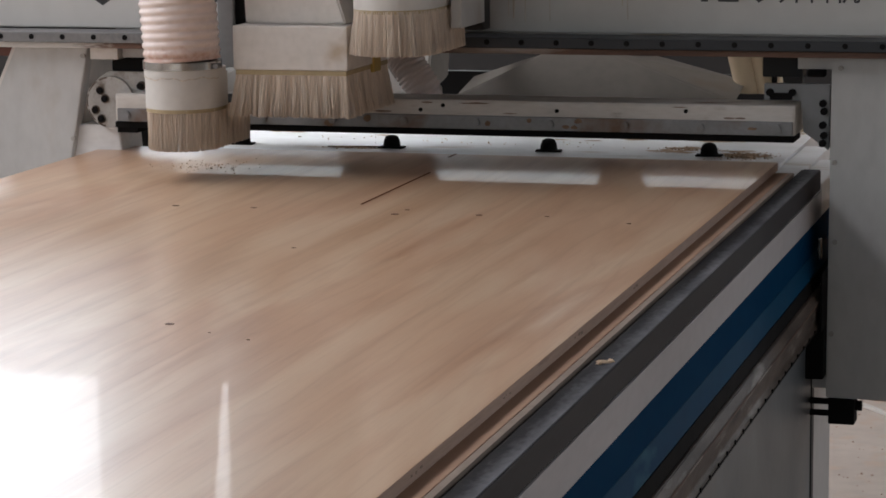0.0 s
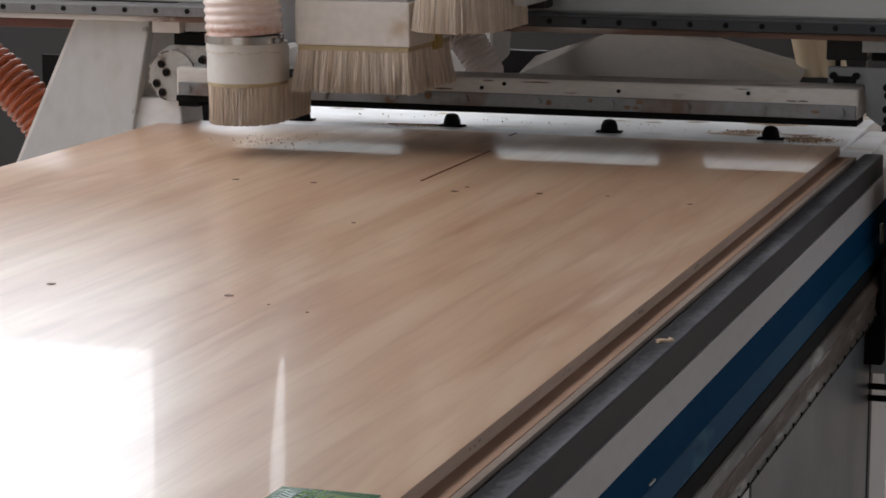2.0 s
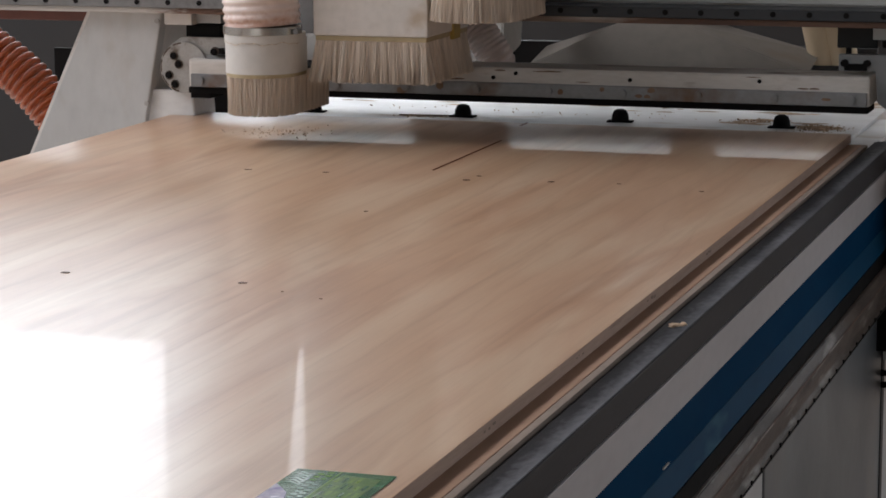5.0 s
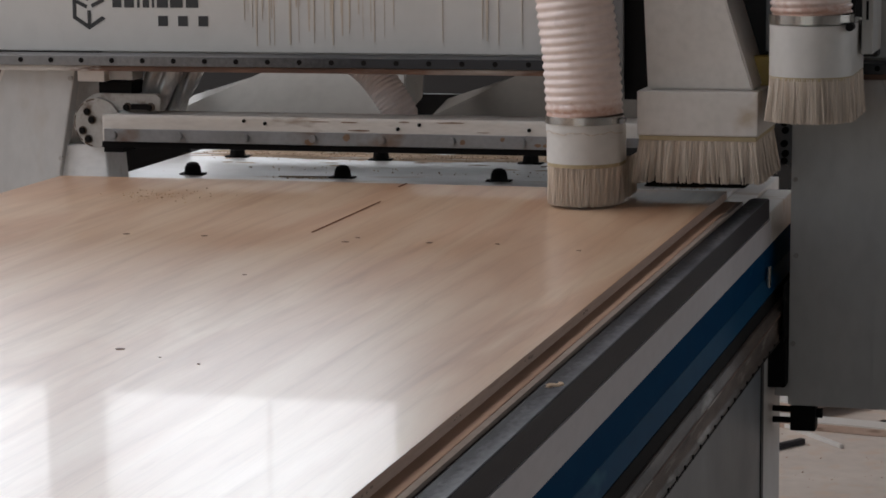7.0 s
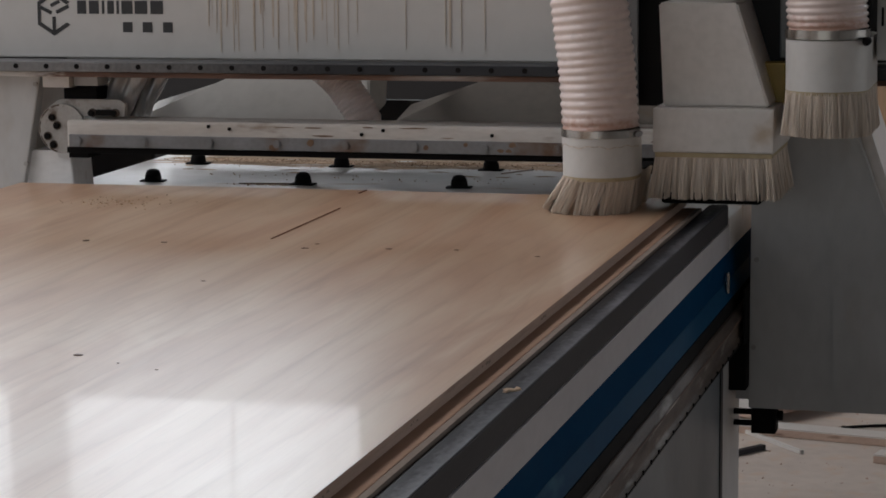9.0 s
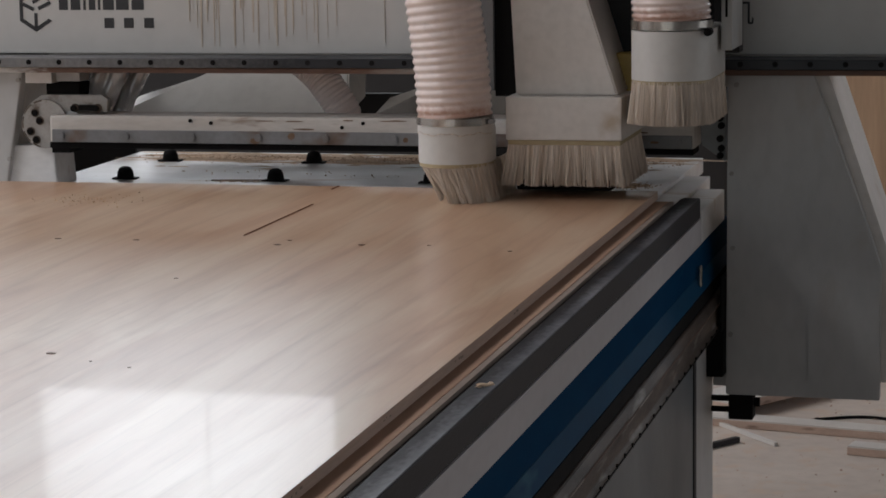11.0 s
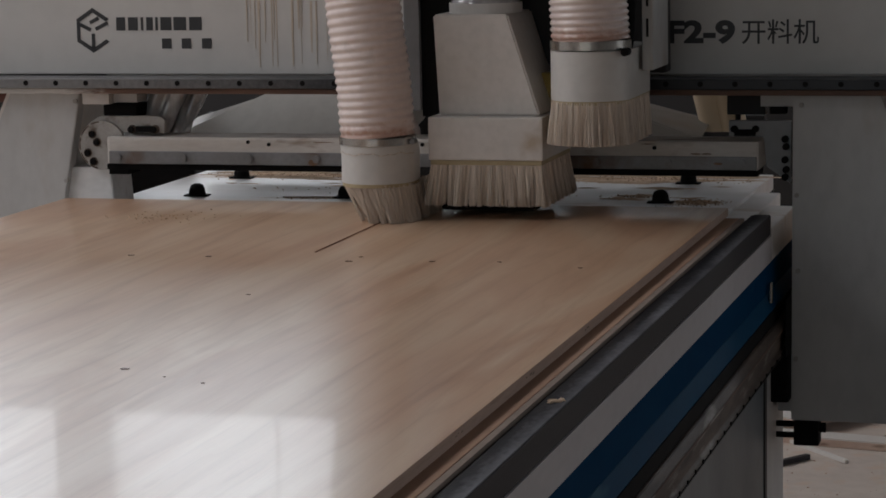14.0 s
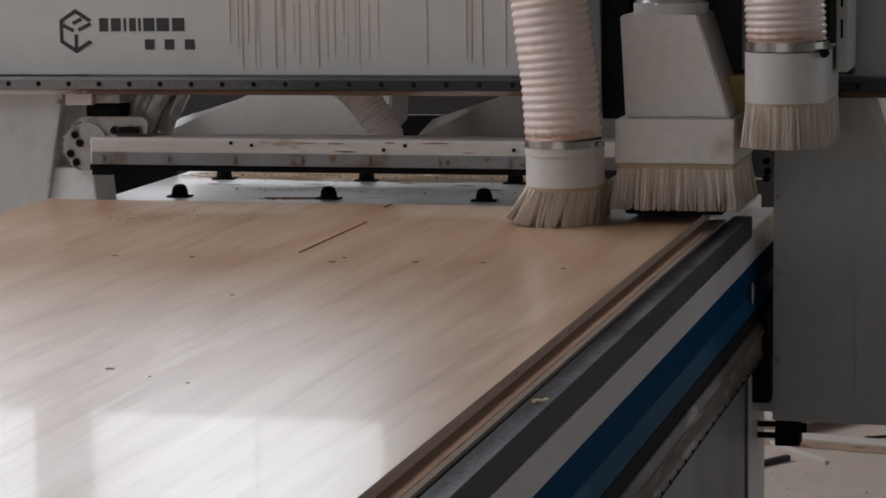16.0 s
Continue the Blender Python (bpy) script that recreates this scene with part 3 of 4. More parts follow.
for k in range(6):
    y = 0.112 + 0.006 * k
    part("silver_swirl", prism([(1.1195 + 0.002 * rng.random(), y), (1.127, y + 0.003), (1.1345 + 0.004 * rng.random(), y - 0.004), (1.1400, y + 0.0015), (1.1340, y + 0.001), (1.127, y + 0.0068)], "Z", LZ + 0.0001, LZ + 0.0003 + 0.00002 * k), SILVERPRINT, label, "silvery shining print")
for k in range(26):
    x, y = 1.140 + 0.0065 * (k % 2) + rng.uniform(0, 0.002), 0.035 + 0.0045 * k
    if y < 0.15:
        part("print_bar", box(x, x + rng.uniform(0.004, 0.0058), y, y + rng.uniform(0.0025, 0.0042), LZ + 0.0001, LZ + 0.0004), SILVERPRINT if k < 20 else LIME, label, "unreadable print")
for k in range(34):
    x, y = 1.1615 + 0.0058 * (k % 6), 0.02 + 0.0205 * (k // 6) + rng.uniform(0, 0.004)
    part("print_bar", box(x, x + rng.uniform(0.0022, 0.0036), y, y + rng.uniform(0.009, 0.0165), LZ + 0.0003, LZ + 0.0005), rng.choice((GREEN, GREEN, LIME)), label, "unreadable print")


# locating pins on the table
def locating_pin():
    root = new("locating_pin")
    tagged(root, "black domed stop pin on the white table board", "stop pin", "stop pins on the table")
    part("base_plate", box(-0.024, 0.024, -0.012, 0.012, 0, 0.003, 0.001), BLACK, root)
    bm = bmesh.new()
    for r0, r1, z0, z1 in ((0.0165, 0.0150, 0.003, 0.014), (0.0150, 0.0115, 0.014, 0.0215), (0.0115, 0.006, 0.0215, 0.024)):
        add_cyl(bm, (0, 0, (z0 + z1) / 2), r0, z1 - z0, "Z", 20, r1)
    part("knob", bm, BLACK, root, smooth=True)
    return root


pin = locating_pin()
TOP = H - 0.0303
pin.matrix_basis = pose(0.142, 2.735, TOP, 0, 0, 4)
for x, y, a in ((0.444, 2.735, -3), (0.748, 2.738, 5), (1.050, 2.730, 2), (0.126, 3.03, 0), (0.431, 3.03, 3), (0.742, 3.02, -4), (1.05, 3.03, 0)):
    copy_thing(pin, pose(x, y, TOP, 0, 0, a))

# sawdust drifts on the table
def dust_patch(bm, cx, cy, rx, ry, z, rng):
    """A low uneven mound with a ragged rim."""
    n, rings = 22, 4
    mid = bm.verts.new((cx, cy, z + 0.0014))
    wob = [0.35 + 0.85 * rng.random() for _ in range(n)]
    prev = None
    for r in range(1, rings + 1):
        f = r / rings
        ring_v = [bm.verts.new((cx + rx * f * wob[k] * math.cos(2 * math.pi * k / n), cy + ry * f * wob[k] * math.sin(2 * math.pi * k / n), z + 0.0003 + 0.0011 * (1 - f) * (0.5 + 0.8 * rng.random()))) for k in range(n)]
        for k in range(n):
            j = (k + 1) % n
            if prev is None:
                bm.faces.new((mid, ring_v[k], ring_v[j]))
            else:
                bm.faces.new((prev[k], ring_v[k], ring_v[j], prev[j]))
        prev = ring_v


rng = random.Random(4)
bm = bmesh.new()
for cx, cy, rx, ry in ((1.118, 2.742, 0.045, 0.022), (1.10, 2.748, 0.045, 0.03), (1.128, 2.738, 0.03, 0.035), (1.09, 2.80, 0.03, 0.02), (0.97, 2.78, 0.05, 0.03), (0.36, 2.725, 0.05, 0.010), (0.99, 2.83, 0.05, 0.02), (1.02, 2.95, 0.06, 0.02)):
    dust_patch(bm, cx, cy, rx, ry, TOP, rng)
for k in range(90):
    dust_patch(bm, rng.uniform(0.12, 1.14), rng.uniform(3.03, 3.18), rng.uniform(0.05, 0.16), rng.uniform(0.012, 0.03), TOP, rng)
for k in range(16):
    dust_patch(bm, rng.uniform(0.1, 1.14), rng.uniform(2.90, 3.05), rng.uniform(0.008, 0.03), rng.uniform(0.004, 0.010), TOP, rng)
SPOTS = [(1.115, 2.74, 0.05, 0.035, 420), (1.0, 2.82, 0.06, 0.02, 160), (0.37, 2.72, 0.06, 0.012, 120), (0.25, 3.10, 0.25, 0.05, 500), (0.62, 3.10, 0.3, 0.05, 700), (0.98, 3.10, 0.25, 0.05, 560), (0.6, 2.85, 0.5, 0.05, 50)]
for cx, cy, sx, sy, n in SPOTS:
    for k in range(n):
        x, y = rng.gauss(cx, sx * 0.5), rng.gauss(cy, sy * 0.6)
        if 0.02 < x < 1.18 and 2.46 < y < 3.19:
            s = rng.uniform(0.0008, 0.0024)
            m = pose(x, y, TOP + s * 0.35 + 0.0012 * max(0, 1 - ((x - cx) / sx) ** 2 - ((y - cy) / sy) ** 2) * (n > 200), rng.uniform(0, 90), rng.uniform(0, 90), rng.uniform(0, 180))
            bmesh.ops.create_cone(bm, cap_ends=True, segments=4, radius1=s, radius2=0, depth=s, matrix=m)
tagged(part("sawdust_drift", bm, SAWDUST), "tan sawdust crumbs scattered on the white table board", "sawdust", kind="stuff")
bm = bmesh.new()
for k in range(150):
    x, y, s = rng.gauss(0.29, 0.045), rng.gauss(2.20, 0.035), rng.uniform(0.0006, 0.0019)
    bmesh.ops.create_cone(bm, cap_ends=True, segments=4, radius1=s, radius2=0, depth=s * 0.7, matrix=pose(x, y, H + 0.001 + s * 0.3, rng.uniform(0, 60), 0, rng.uniform(0, 180)))
tagged(part("wood_shavings", bm, SAWDUST), "fine tan shavings lying on the glossy sheet", "sawdust", kind="stuff")
for x, y, a, l in ((0.37, 2.73, 8, 0.10), (0.80, 3.0, 60, 0.09), (1.05, 2.50, 70, 0.05), (0.12, 3.05, 10, 0.06)):
    ob = part("wood_splinter", box(-l / 2, l / 2, -0.002, 0.002, 0, 0.002), TAN)
    ob.matrix_world = pose(x, y, TOP + 0.0005, 0, 0, a)
    tagged(ob, "thin brown wood splinter on the table board", "splinter", "splinters")


# ---------------------------------------------------------------- gantry
gantry = new("gantry")
tagged(gantry, "cream-white machine gantry bridging the table on two legs", "gantry")
part("beam_panel", box(-0.62, 1.92, 2.577, 2.585, H + 0.2165, H + 0.428, 0.002), PANEL, gantry, "cream-white sheet panel with rust runs")
part("beam_box", box(-0.62, 1.92, 2.5855, 2.74, H + 0.20, H + 0.427, 0.004), WHITE, gantry)
rail = part("linear_rail", box(-0.62, 1.92, 2.492, 2.574, H + 0.1965, H + 0.2145, 0.0015), DARKENINGRAIL, gantry, "grey steel linear rail with bolt holes")
for i in range(42):
    part("rail_bolt", cyl((-0.576 + 0.06 * i, 2.4918, H + 0.2065), 0.0048, 0.002, "Y", 14), BLACK, rail)
part("rail_lip", box(-0.62, 1.92, 2.498, 2.60, H + 0.1865, H + 0.1960, 0.001), RUSTY, gantry, "rust-stained lower lip of the beam")
part("lip_cap", box(-0.30, 0.03, 2.570, 2.5765, H + 0.2150, H + 0.2163), BLACK, gantry)
# left leg: outer side slants outwards
part("leg", prism([(-0.146, H + 0.186), (-0.006, H + 0.186), (-0.045, H - 0.02), (-0.075, H - 0.37), (-0.40, H - 0.37), (-0.33, H - 0.20)], "Y", 2.53, 2.56, 0.0015), LEGPAINT, gantry, "grey-white leg plate with slanted outer edge")
part("leg_side", prism([(-0.16, H + 0.20), (-0.006, H + 0.20), (-0.045, H - 0.02), (-0.075, H - 0.37), (-0.43, H - 0.37)], "Y", 2.5605, 2.80, 0.002), WHITE, gantry, "white leg casing")
part("foot_block", prism([(-0.043, H + 0.045), (0.044, H + 0.045), (0.052, H - 0.055), (-0.05, H - 0.055)], "Y", 2.545, 2.64, 0.002), TABLETOP, gantry, "white lower bracket")
part("red_stop", box(-0.60, -0.150, 2.565, 2.62, H + 0.164, H + 0.1862, 0.002), REDBROWN, gantry, "red-brown stop bar under the beam")
part("spacer_block", box(-0.001, 0.052, 2.53, 2.60, H + 0.164, H + 0.186, 0.001), WHITE, gantry)
part("spacer_block", box(0.0525, 0.10, 2.55, 2.60, H + 0.166, H + 0.186, 0.001), LEGPAINT, gantry)
part("dark_clip", box(0.034, 0.10, 2.545, 2.60, H + 0.139, H + 0.1635, 0.002), BLACK, gantry, "dark clip under the beam")
# right leg
part("leg", prism([(1.318, H + 0.186), (1.466, H + 0.186), (1.565, H - 0.09), (1.585, H - 0.15), (1.585, H - 0.386), (1.315, H - 0.384)], "Y", 2.53, 2.56, 0.0015), LEGPAINT, gantry, "grey-white leg plate with slanted outer edge")
part("leg_side", prism([(1.318, H + 0.20), (1.484, H + 0.20), (1.583, H - 0.09), (1.606, H - 0.16), (1.64, H - 0.36), (1.315, H - 0.36)], "Y", 2.5605, 2.82, 0.002), WHITE, gantry, "white leg casing")
for x, z in ((1.333, 0.168), (1.325, 0.012), (1.323, -0.275), (-0.038, 0.021), (-0.014, 0.170), (1.327, -0.12)):
    part("leg_bolt", cyl((x, 2.528, H + z), 0.0044, 0.006, "Y", 12), GRIMYDISC, gantry)
plug = part("cable_plug", box(1.318, 1.362, 2.54, 2.58, H - 0.432, H - 0.3865, 0.003), BLACK, gantry, "black cable connector under the leg")
for z in (-0.396, -0.416):
    part("pin", cyl((1.303, 2.555, H + z), 0.0055, 0.034, "X", 12), BLACK, plug)
part("collar", cyl((1.366, 2.56, H - 0.402), 0.009, 0.012, "X", 12), BLACK, plug)
part("slider_block", box(1.270, 1.3145, 2.50, 2.66, H - 0.348, H - 0.262, 0.004), BLACK, gantry, "black slide block on the guide rail")
part("slider_block", box(1.3125, 1.3148, 2.47, 2.66, H - 0.2615, H - 0.165, 0.0005), BLACK, gantry)
part("bracket", box(1.290, 1.3145, 2.545, 2.60, H - 0.372, H - 0.3485, 0.002), LEGPAINT, gantry)

# cross beam with its own rail
cross = part("cross_beam", box(0.052, 1.262, 2.512, 2.60, H + 0.0555, H + 0.106, 0.005), DIRTYWHITE, gantry, "dusty white cross beam")
part("rail_strip", box(0.058, 1.258, 2.507, 2.5125, H + 0.0565, H + 0.0795, 0.001), STEEL, cross, "grey steel strip with bolts")
for i in range(10):
    part("bolt", cyl((0.077 + 0.1285 * i, 2.5045, H + 0.0685), 0.0075, 0.006, "Y", 14, bevel=0.0016), STEEL, cross)
for x, z in ((0.37, 0.094), (0.33, 0.098), (0.62, 0.088), (0.66, 0.096), (0.86, 0.09), (1.08, 0.094)):
    part("bolt", cyl((x, 2.511, H + z), 0.0035, 0.003, "Y", 10), BLACK, cross)
rng = random.Random(41)
for k in range(20):
    x, low = rng.uniform(0.40, 1.24), k % 2
    zc, w, h = (H + 0.0685 + rng.uniform(-0.007, 0.007), rng.uniform(0.004, 0.012), rng.uniform(0.003, 0.007)) if low else (H + rng.choice((0.1005, 0.0985, 0.084)), rng.uniform(0.008, 0.03), rng.uniform(0.0008, 0.0018))
    pts = [(x + w * math.cos(q * 0.785) * rng.uniform(0.6, 1.1), zc + h * math.sin(q * 0.785) * rng.uniform(0.5, 1.1)) for q in range(8)]
    part("rust_patch", prism(pts, "Y", 2.5064 - 0.00002 * k if low else 2.5114 - 0.00002 * k, 2.5071 if low else 2.5121), RUSTPATCH, cross, "brown rust patch")
part("rubber_seal", box(0.050, 1.259, 2.515, 2.59, H + 0.0445, H + 0.055, 0.001), BLACK, gantry, "black rubber seal strip")
part("end_cover", box(0.052, 0.09, 2.52, 2.58, H + 0.035, H + 0.044), BLACK, gantry)
# flanges at both ends
flange = part("flange", prism([(0.0, H + 0.06), (0.014, H + 0.045), (0.045, H + 0.042), (0.050, H + 0.05), (0.050, H + 0.112), (0.115, H + 0.112), (0.158, H + 0.110), (0.160, H + 0.134), (0.150, H + 0.142), (0.03, H + 0.142), (0.008, H + 0.128), (-0.004, H + 0.095)], "Y", 2.535, 2.55, 0.001), GRIMYDISC, gantry, "grey-white end flange with black bolts")
disc = part("disc", cyl((0.036, 2.5305, H + 0.088), 0.046, 0.008, "Y", 40), GRIMYDISC, flange, "grimy round end disc")
bm = bmesh.new()
for k in range(22):
    a0, a1 = radians(95 + 7.4 * k), radians(95 + 7.4 * (k + 1))
    add = [(0.036 + r * math.cos(a), 2.5262, H + 0.088 + r * math.sin(a)) for r, a in ((0.0455, a0), (0.0455, a1), (0.0425, a1), (0.0425, a0))]
    if k % 5 != 3:
        bm.faces.new([bm.verts.new(p) for p in add])
part("grime_ring", bm, RAILDIRT, flange, "dark grime round the disc")
for x, z in ((0.018, 0.109), (0.027, 0.094), (0.008, 0.074), (0.019, 0.058), (0.096, 0.118), (0.141, 0.118)):
    bolt = part("flange_bolt", cyl((x, 2.5235, H + z), 0.0060, 0.006, "Y", 14, bevel=0.0012), BLACK, flange)
    part("washer", cyl((x, 2.5262 if x < 0.05 else 2.532, H + z), 0.0082, 0.0022, "Y", 16), RAILDIRT, flange)
part("cable_block", box(0.104, 0.136, 2.528, 2.5345, H + 0.113, H + 0.124, 0.001), BLACK, flange)
flange = part("flange", prism([(1.205, H + 0.1115), (1.266, H + 0.1115), (1.270, H + 0.060), (1.312, H + 0.030), (1.314, H + 0.139), (1.205, H + 0.139)], "Y", 2.545, 2.56, 0.001), MIDGREY, gantry, "grey end flange with black bolts")
for x, z in ((1.215, 0.125), (1.252, 0.125), (1.303, 0.108), (1.305, 0.095), (1.303, 0.072), (1.305, 0.055), (1.303, 0.042)):
    part("flange_bolt", cyl((x, 2.541, H + z), 0.0062, 0.012, "Y", 8), BLACK, flange)
part("cable_block", box(1.215, 1.252, 2.538, 2.5445, H + 0.113, H + 0.124, 0.001), BLACK, flange)
part("dark_clip", box(1.275, 1.303, 2.55, 2.58, H + 0.150, H + 0.162, 0.002), BLACK, gantry)
part("spacer_block", box(1.258, 1.317, 2.56, 2.60, H + 0.1625, H + 0.186, 0.001), LEGPAINT, gantry)
part("back_cover", box(1.19, 1.258, 2.62, 2.66, H + 0.1425, H + 0.19, 0.002), DARKGREY, gantry)

part("leg_cover", prism([(1.458, H + 0.02), (1.496, H + 0.088), (1.563, H - 0.092), (1.583, H - 0.152), (1.583, H - 0.384), (1.49, H - 0.384), (1.460, H - 0.345)], "Y", 2.5265, 2.5295, 0.001), LEGPAINT, gantry, "grey-white folded cover on the leg")
# Added black plate: fills the dark view between left leg and table.
part("dark_fill_plate", box(-0.52, -0.012, 3.115, 3.125, H - 0.30, H + 0.0575, 0.001), BLACK, gantry, "black plate added to fill the dark view beside the table")
# Added plate: keeps window light over the beam from reflecting in the sheet.
part("light_block_plate", box(-0.03, 1.20, 3.115, 3.125, H + 0.160, H + 0.40, 0.001), DARKGREY, gantry, "dark grey plate added to block window light")
for x in (0.02, 0.57, 1.14):
    part("block_plate_arm", box(x - 0.012, x + 0.012, 2.7405, 3.1145, H + 0.262, H + 0.290, 0.002), DARKGREY, gantry)
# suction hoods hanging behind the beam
for pts, paint in (([(0.094, 0.083), (0.255, 0.158), (0.27, 0.24), (0.53, 0.24), (0.545, 0.158), (0.566, 0.083)], CANVAS), ([(0.612, 0.083), (0.76, 0.156), (0.78, 0.24), (0.865, 0.24), (0.88, 0.160), (1.125, 0.083)], BROWNHOOD)):
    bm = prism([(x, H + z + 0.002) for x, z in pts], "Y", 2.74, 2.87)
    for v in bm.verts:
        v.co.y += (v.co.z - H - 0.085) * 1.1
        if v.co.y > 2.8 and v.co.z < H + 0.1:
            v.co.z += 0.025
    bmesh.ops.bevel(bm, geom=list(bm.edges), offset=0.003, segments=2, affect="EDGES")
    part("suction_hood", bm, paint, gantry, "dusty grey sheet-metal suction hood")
# Added bar: cuts off the strip window's reflection near the sheet's far edge.
part("reflection_stop", box(0.03, 1.19, 3.09, 3.112, H + 0.030, H + 0.098, 0.002), DARKGREY, gantry, "dark bar added to cut the reflected window band")
part("hood_hose", ribbed([(0.37, 2.90, H + 0.16), (0.385, 2.87, H + 0.085), (0.44, 2.82, H + 0.052), (0.525, 2.76, H + 0.056), (0.567, 2.71, H + 0.090), (0.55, 2.70, H + 0.13), (0.505, 2.71, H + 0.18), (0.42, 2.71, H + 0.24)], 0.033, 0.0075, 0.003, 20), HOSE, gantry, "pale ribbed suction hose", smooth=True)
part("hood_hose", ribbed([(0.86, 2.93, H + 0.17), (0.862, 2.92, H + 0.09), (0.885, 2.90, H + 0.062), (0.91, 2.88, H + 0.09), (0.915, 2.87, H + 0.13)], 0.026, 0.0075, 0.003, 20), HOSE, gantry, "pale ribbed suction hose", smooth=True)


def fluted(p0, p1, r0, r1, folds, twist, rng):
    """A slack plastic tube with folds along its length."""
    p0, p1 = Vector(p0), Vector(p1)
    along = (p1 - p0).normalized()
    side = (Vector((0, -1, 0)) - along * along.dot(Vector((0, -1, 0)))).normalized()
    other = along.cross(side)
    bm, prev, seg = bmesh.new(), None, 48
    ph = rng.random() * 6
    for k in range(25):
        f = k / 24
        loop = []
        for q in range(seg):
            a = 2 * math.pi * q / seg
            r = (r0 + (r1 - r0) * f) * (1 + 0.20 * math.cos(folds * a + ph + twist * f) + 0.07 * math.sin(9 * a + 7 * f) + 0.05 * math.sin(14 * f + 2 * a))
            loop.append(bm.verts.new(p0.lerp(p1, f) + r * (math.cos(a) * side + math.sin(a) * other)))
        if prev:
            for q in range(seg):
                bm.faces.new((prev[q], prev[(q + 1) % seg], loop[(q + 1) % seg], loop[q]))
        prev = loop
    return bm


part("clear_hose", fluted((0.085, 2.62, H + 0.09), (0.152, 2.63, H + 0.20), 0.030, 0.034, 4, 1.5, random.Random(3)), CLEARHOSE, gantry, "clear crumpled plastic hose", smooth=True)
part("clear_hose", fluted((0.130, 2.64, H + 0.085), (0.190, 2.65, H + 0.20), 0.022, 0.024, 3, -1.2, random.Random(6)), CLEARHOSE, gantry, "clear crumpled plastic hose", smooth=True)
for x, r in ((1.108, 0.024), (1.138, 0.020), (1.158, 0.014)):
    bm = bmesh.new()
    add_cyl(bm, (x, 2.86, H + 0.155), r, 0.13, "Z", 18, r * 1.15)
    for v in bm.verts:
        v.co.x += (v.co.z - H - 0.16) * -0.12 + (0.012 if v.co.z < H + 0.12 else 0)
    part("cream_bag", bm, CREAM, gantry, "cream fabric dust bag", smooth=True)
part("dark_cable", cyl((1.176, 2.84, H + 0.15), 0.005, 0.12, "Z", 10), BLACK, gantry)
part("orange_hose", ribbed([(-0.95, 2.82, H + 0.158), (-0.72, 2.82, H + 0.163), (-0.56, 2.82, H + 0.108), (-0.42, 2.82, H + 0.013), (-0.33, 2.82, H - 0.11), (-0.30, 2.82, H - 0.30)], 0.048, 0.0155, 0.011, 26), ORANGE, gantry, "orange ribbed suction hose", smooth=True)

# printing on the panel: maker's mark as plain shapes
PY = 2.5762
mark = part("maker_mark", bmesh.new(), INK, gantry, "black hexagon emblem")
bm = bmesh.new()
cx, cz, R1, R2 = 0.006, H + 0.2985, 0.042, 0.033
hexa = lambda r: [(cx + r * 0.9 * math.sin(radians(60 * k)), cz + r * math.cos(radians(60 * k))) for k in range(6)]
o, q = hexa(R1), hexa(R2)
for k in range(6):
    if k != 1:
        j = (k + 1) % 6
        vs = [bm.verts.new((x, PY, z)) for x, z in (o[k], o[j], q[j], q[k])]
        bm.faces.new(vs)
for a, b in (((cx, cz - 0.034), (cx, cz - 0.006)), ((cx - 0.026, cz + 0.011), (cx - 0.004, cz + 0.0005)), ((cx + 0.005, cz + 0.002), (cx + 0.030, cz + 0.014)), ((cx - 0.006, cz + 0.014), (cx + 0.012, cz + 0.023))):
    dx, dz = b[0] - a[0], b[1] - a[1]
    s = 0.0035 / math.hypot(dx, dz)
    vs = [bm.verts.new((x, PY, z)) for x, z in ((a[0] - dz * s, a[1] + dx * s), (b[0] - dz * s, b[1] + dx * s), (b[0] + dz * s, b[1] - dx * s), (a[0] + dz * s, a[1] - dx * s))]
    bm.faces.new(vs)
bm.to_mesh(mark.data)
bm.free()
for i, (a, b) in enumerate(((0.053, 0.071), (0.0765, 0.096), (0.102, 0.107), (0.113, 0.126), (0.131, 0.136), (0.141, 0.163), (0.167, 0.192), (0.198, 0.2225))):
    part("name_bar", box(a, b, PY, PY + 0.0004, H + 0.298, H + 0.3225), INK, gantry, "black bar in place of lettering")
for a in (0.143, 0.182, 0.222):
    part("name_bar", box(a, a + 0.019, PY, PY + 0.0004, H + 0.264, H + 0.283), INK, gantry, "black bar in place of lettering")
for body, x, z, size, wide, weight in (("F2-9", 1.090, 0.2735, 0.052, 1.30, 0.0022), ("开料机", 1.221, 0.274, 0.0455, 1.0, 0.0003)):
    text = bpy.data.curves.new("model_lettering", "FONT")
    text.body, text.size, text.extrude, text.offset = body, size, 0.0002, weight
    ob = new("model_lettering", text)
    ob.data.materials.append(INK)
    ob.parent = gantry
    ob.matrix_basis = pose(x, PY - 0.0004, H + z, 90, 0, 0) @ Matrix.Diagonal((wide, 1, 1, 1))
    ob["label"] = "black printed model lettering"
# rust runs down the panel
rng = random.Random(11)
for k in range(40):
    x = 0.30 + 0.30 * rng.random() if k < 32 else rng.uniform(0.62, 1.0)
    w, top, low = rng.choice((0.0006, 0.0009, 0.0013, 0.0022)), H + rng.choice((0.427, 0.40, 0.37, 0.35)), H + 0.229 + 0.075 * rng.random() ** 1.5
    pts = [(x - w, top), (x + w, top), (x + w * 0.9, (top + low) / 2), (x + w * 0.5, low), (x - w * 0.5, low), (x - w * 1.0, (top + low) / 2)]
    part("rust_run", prism(pts, "Y", 2.5766 - 0.00003 * k, 2.5768), RUSTSTAIN, gantry, "brown rust run")

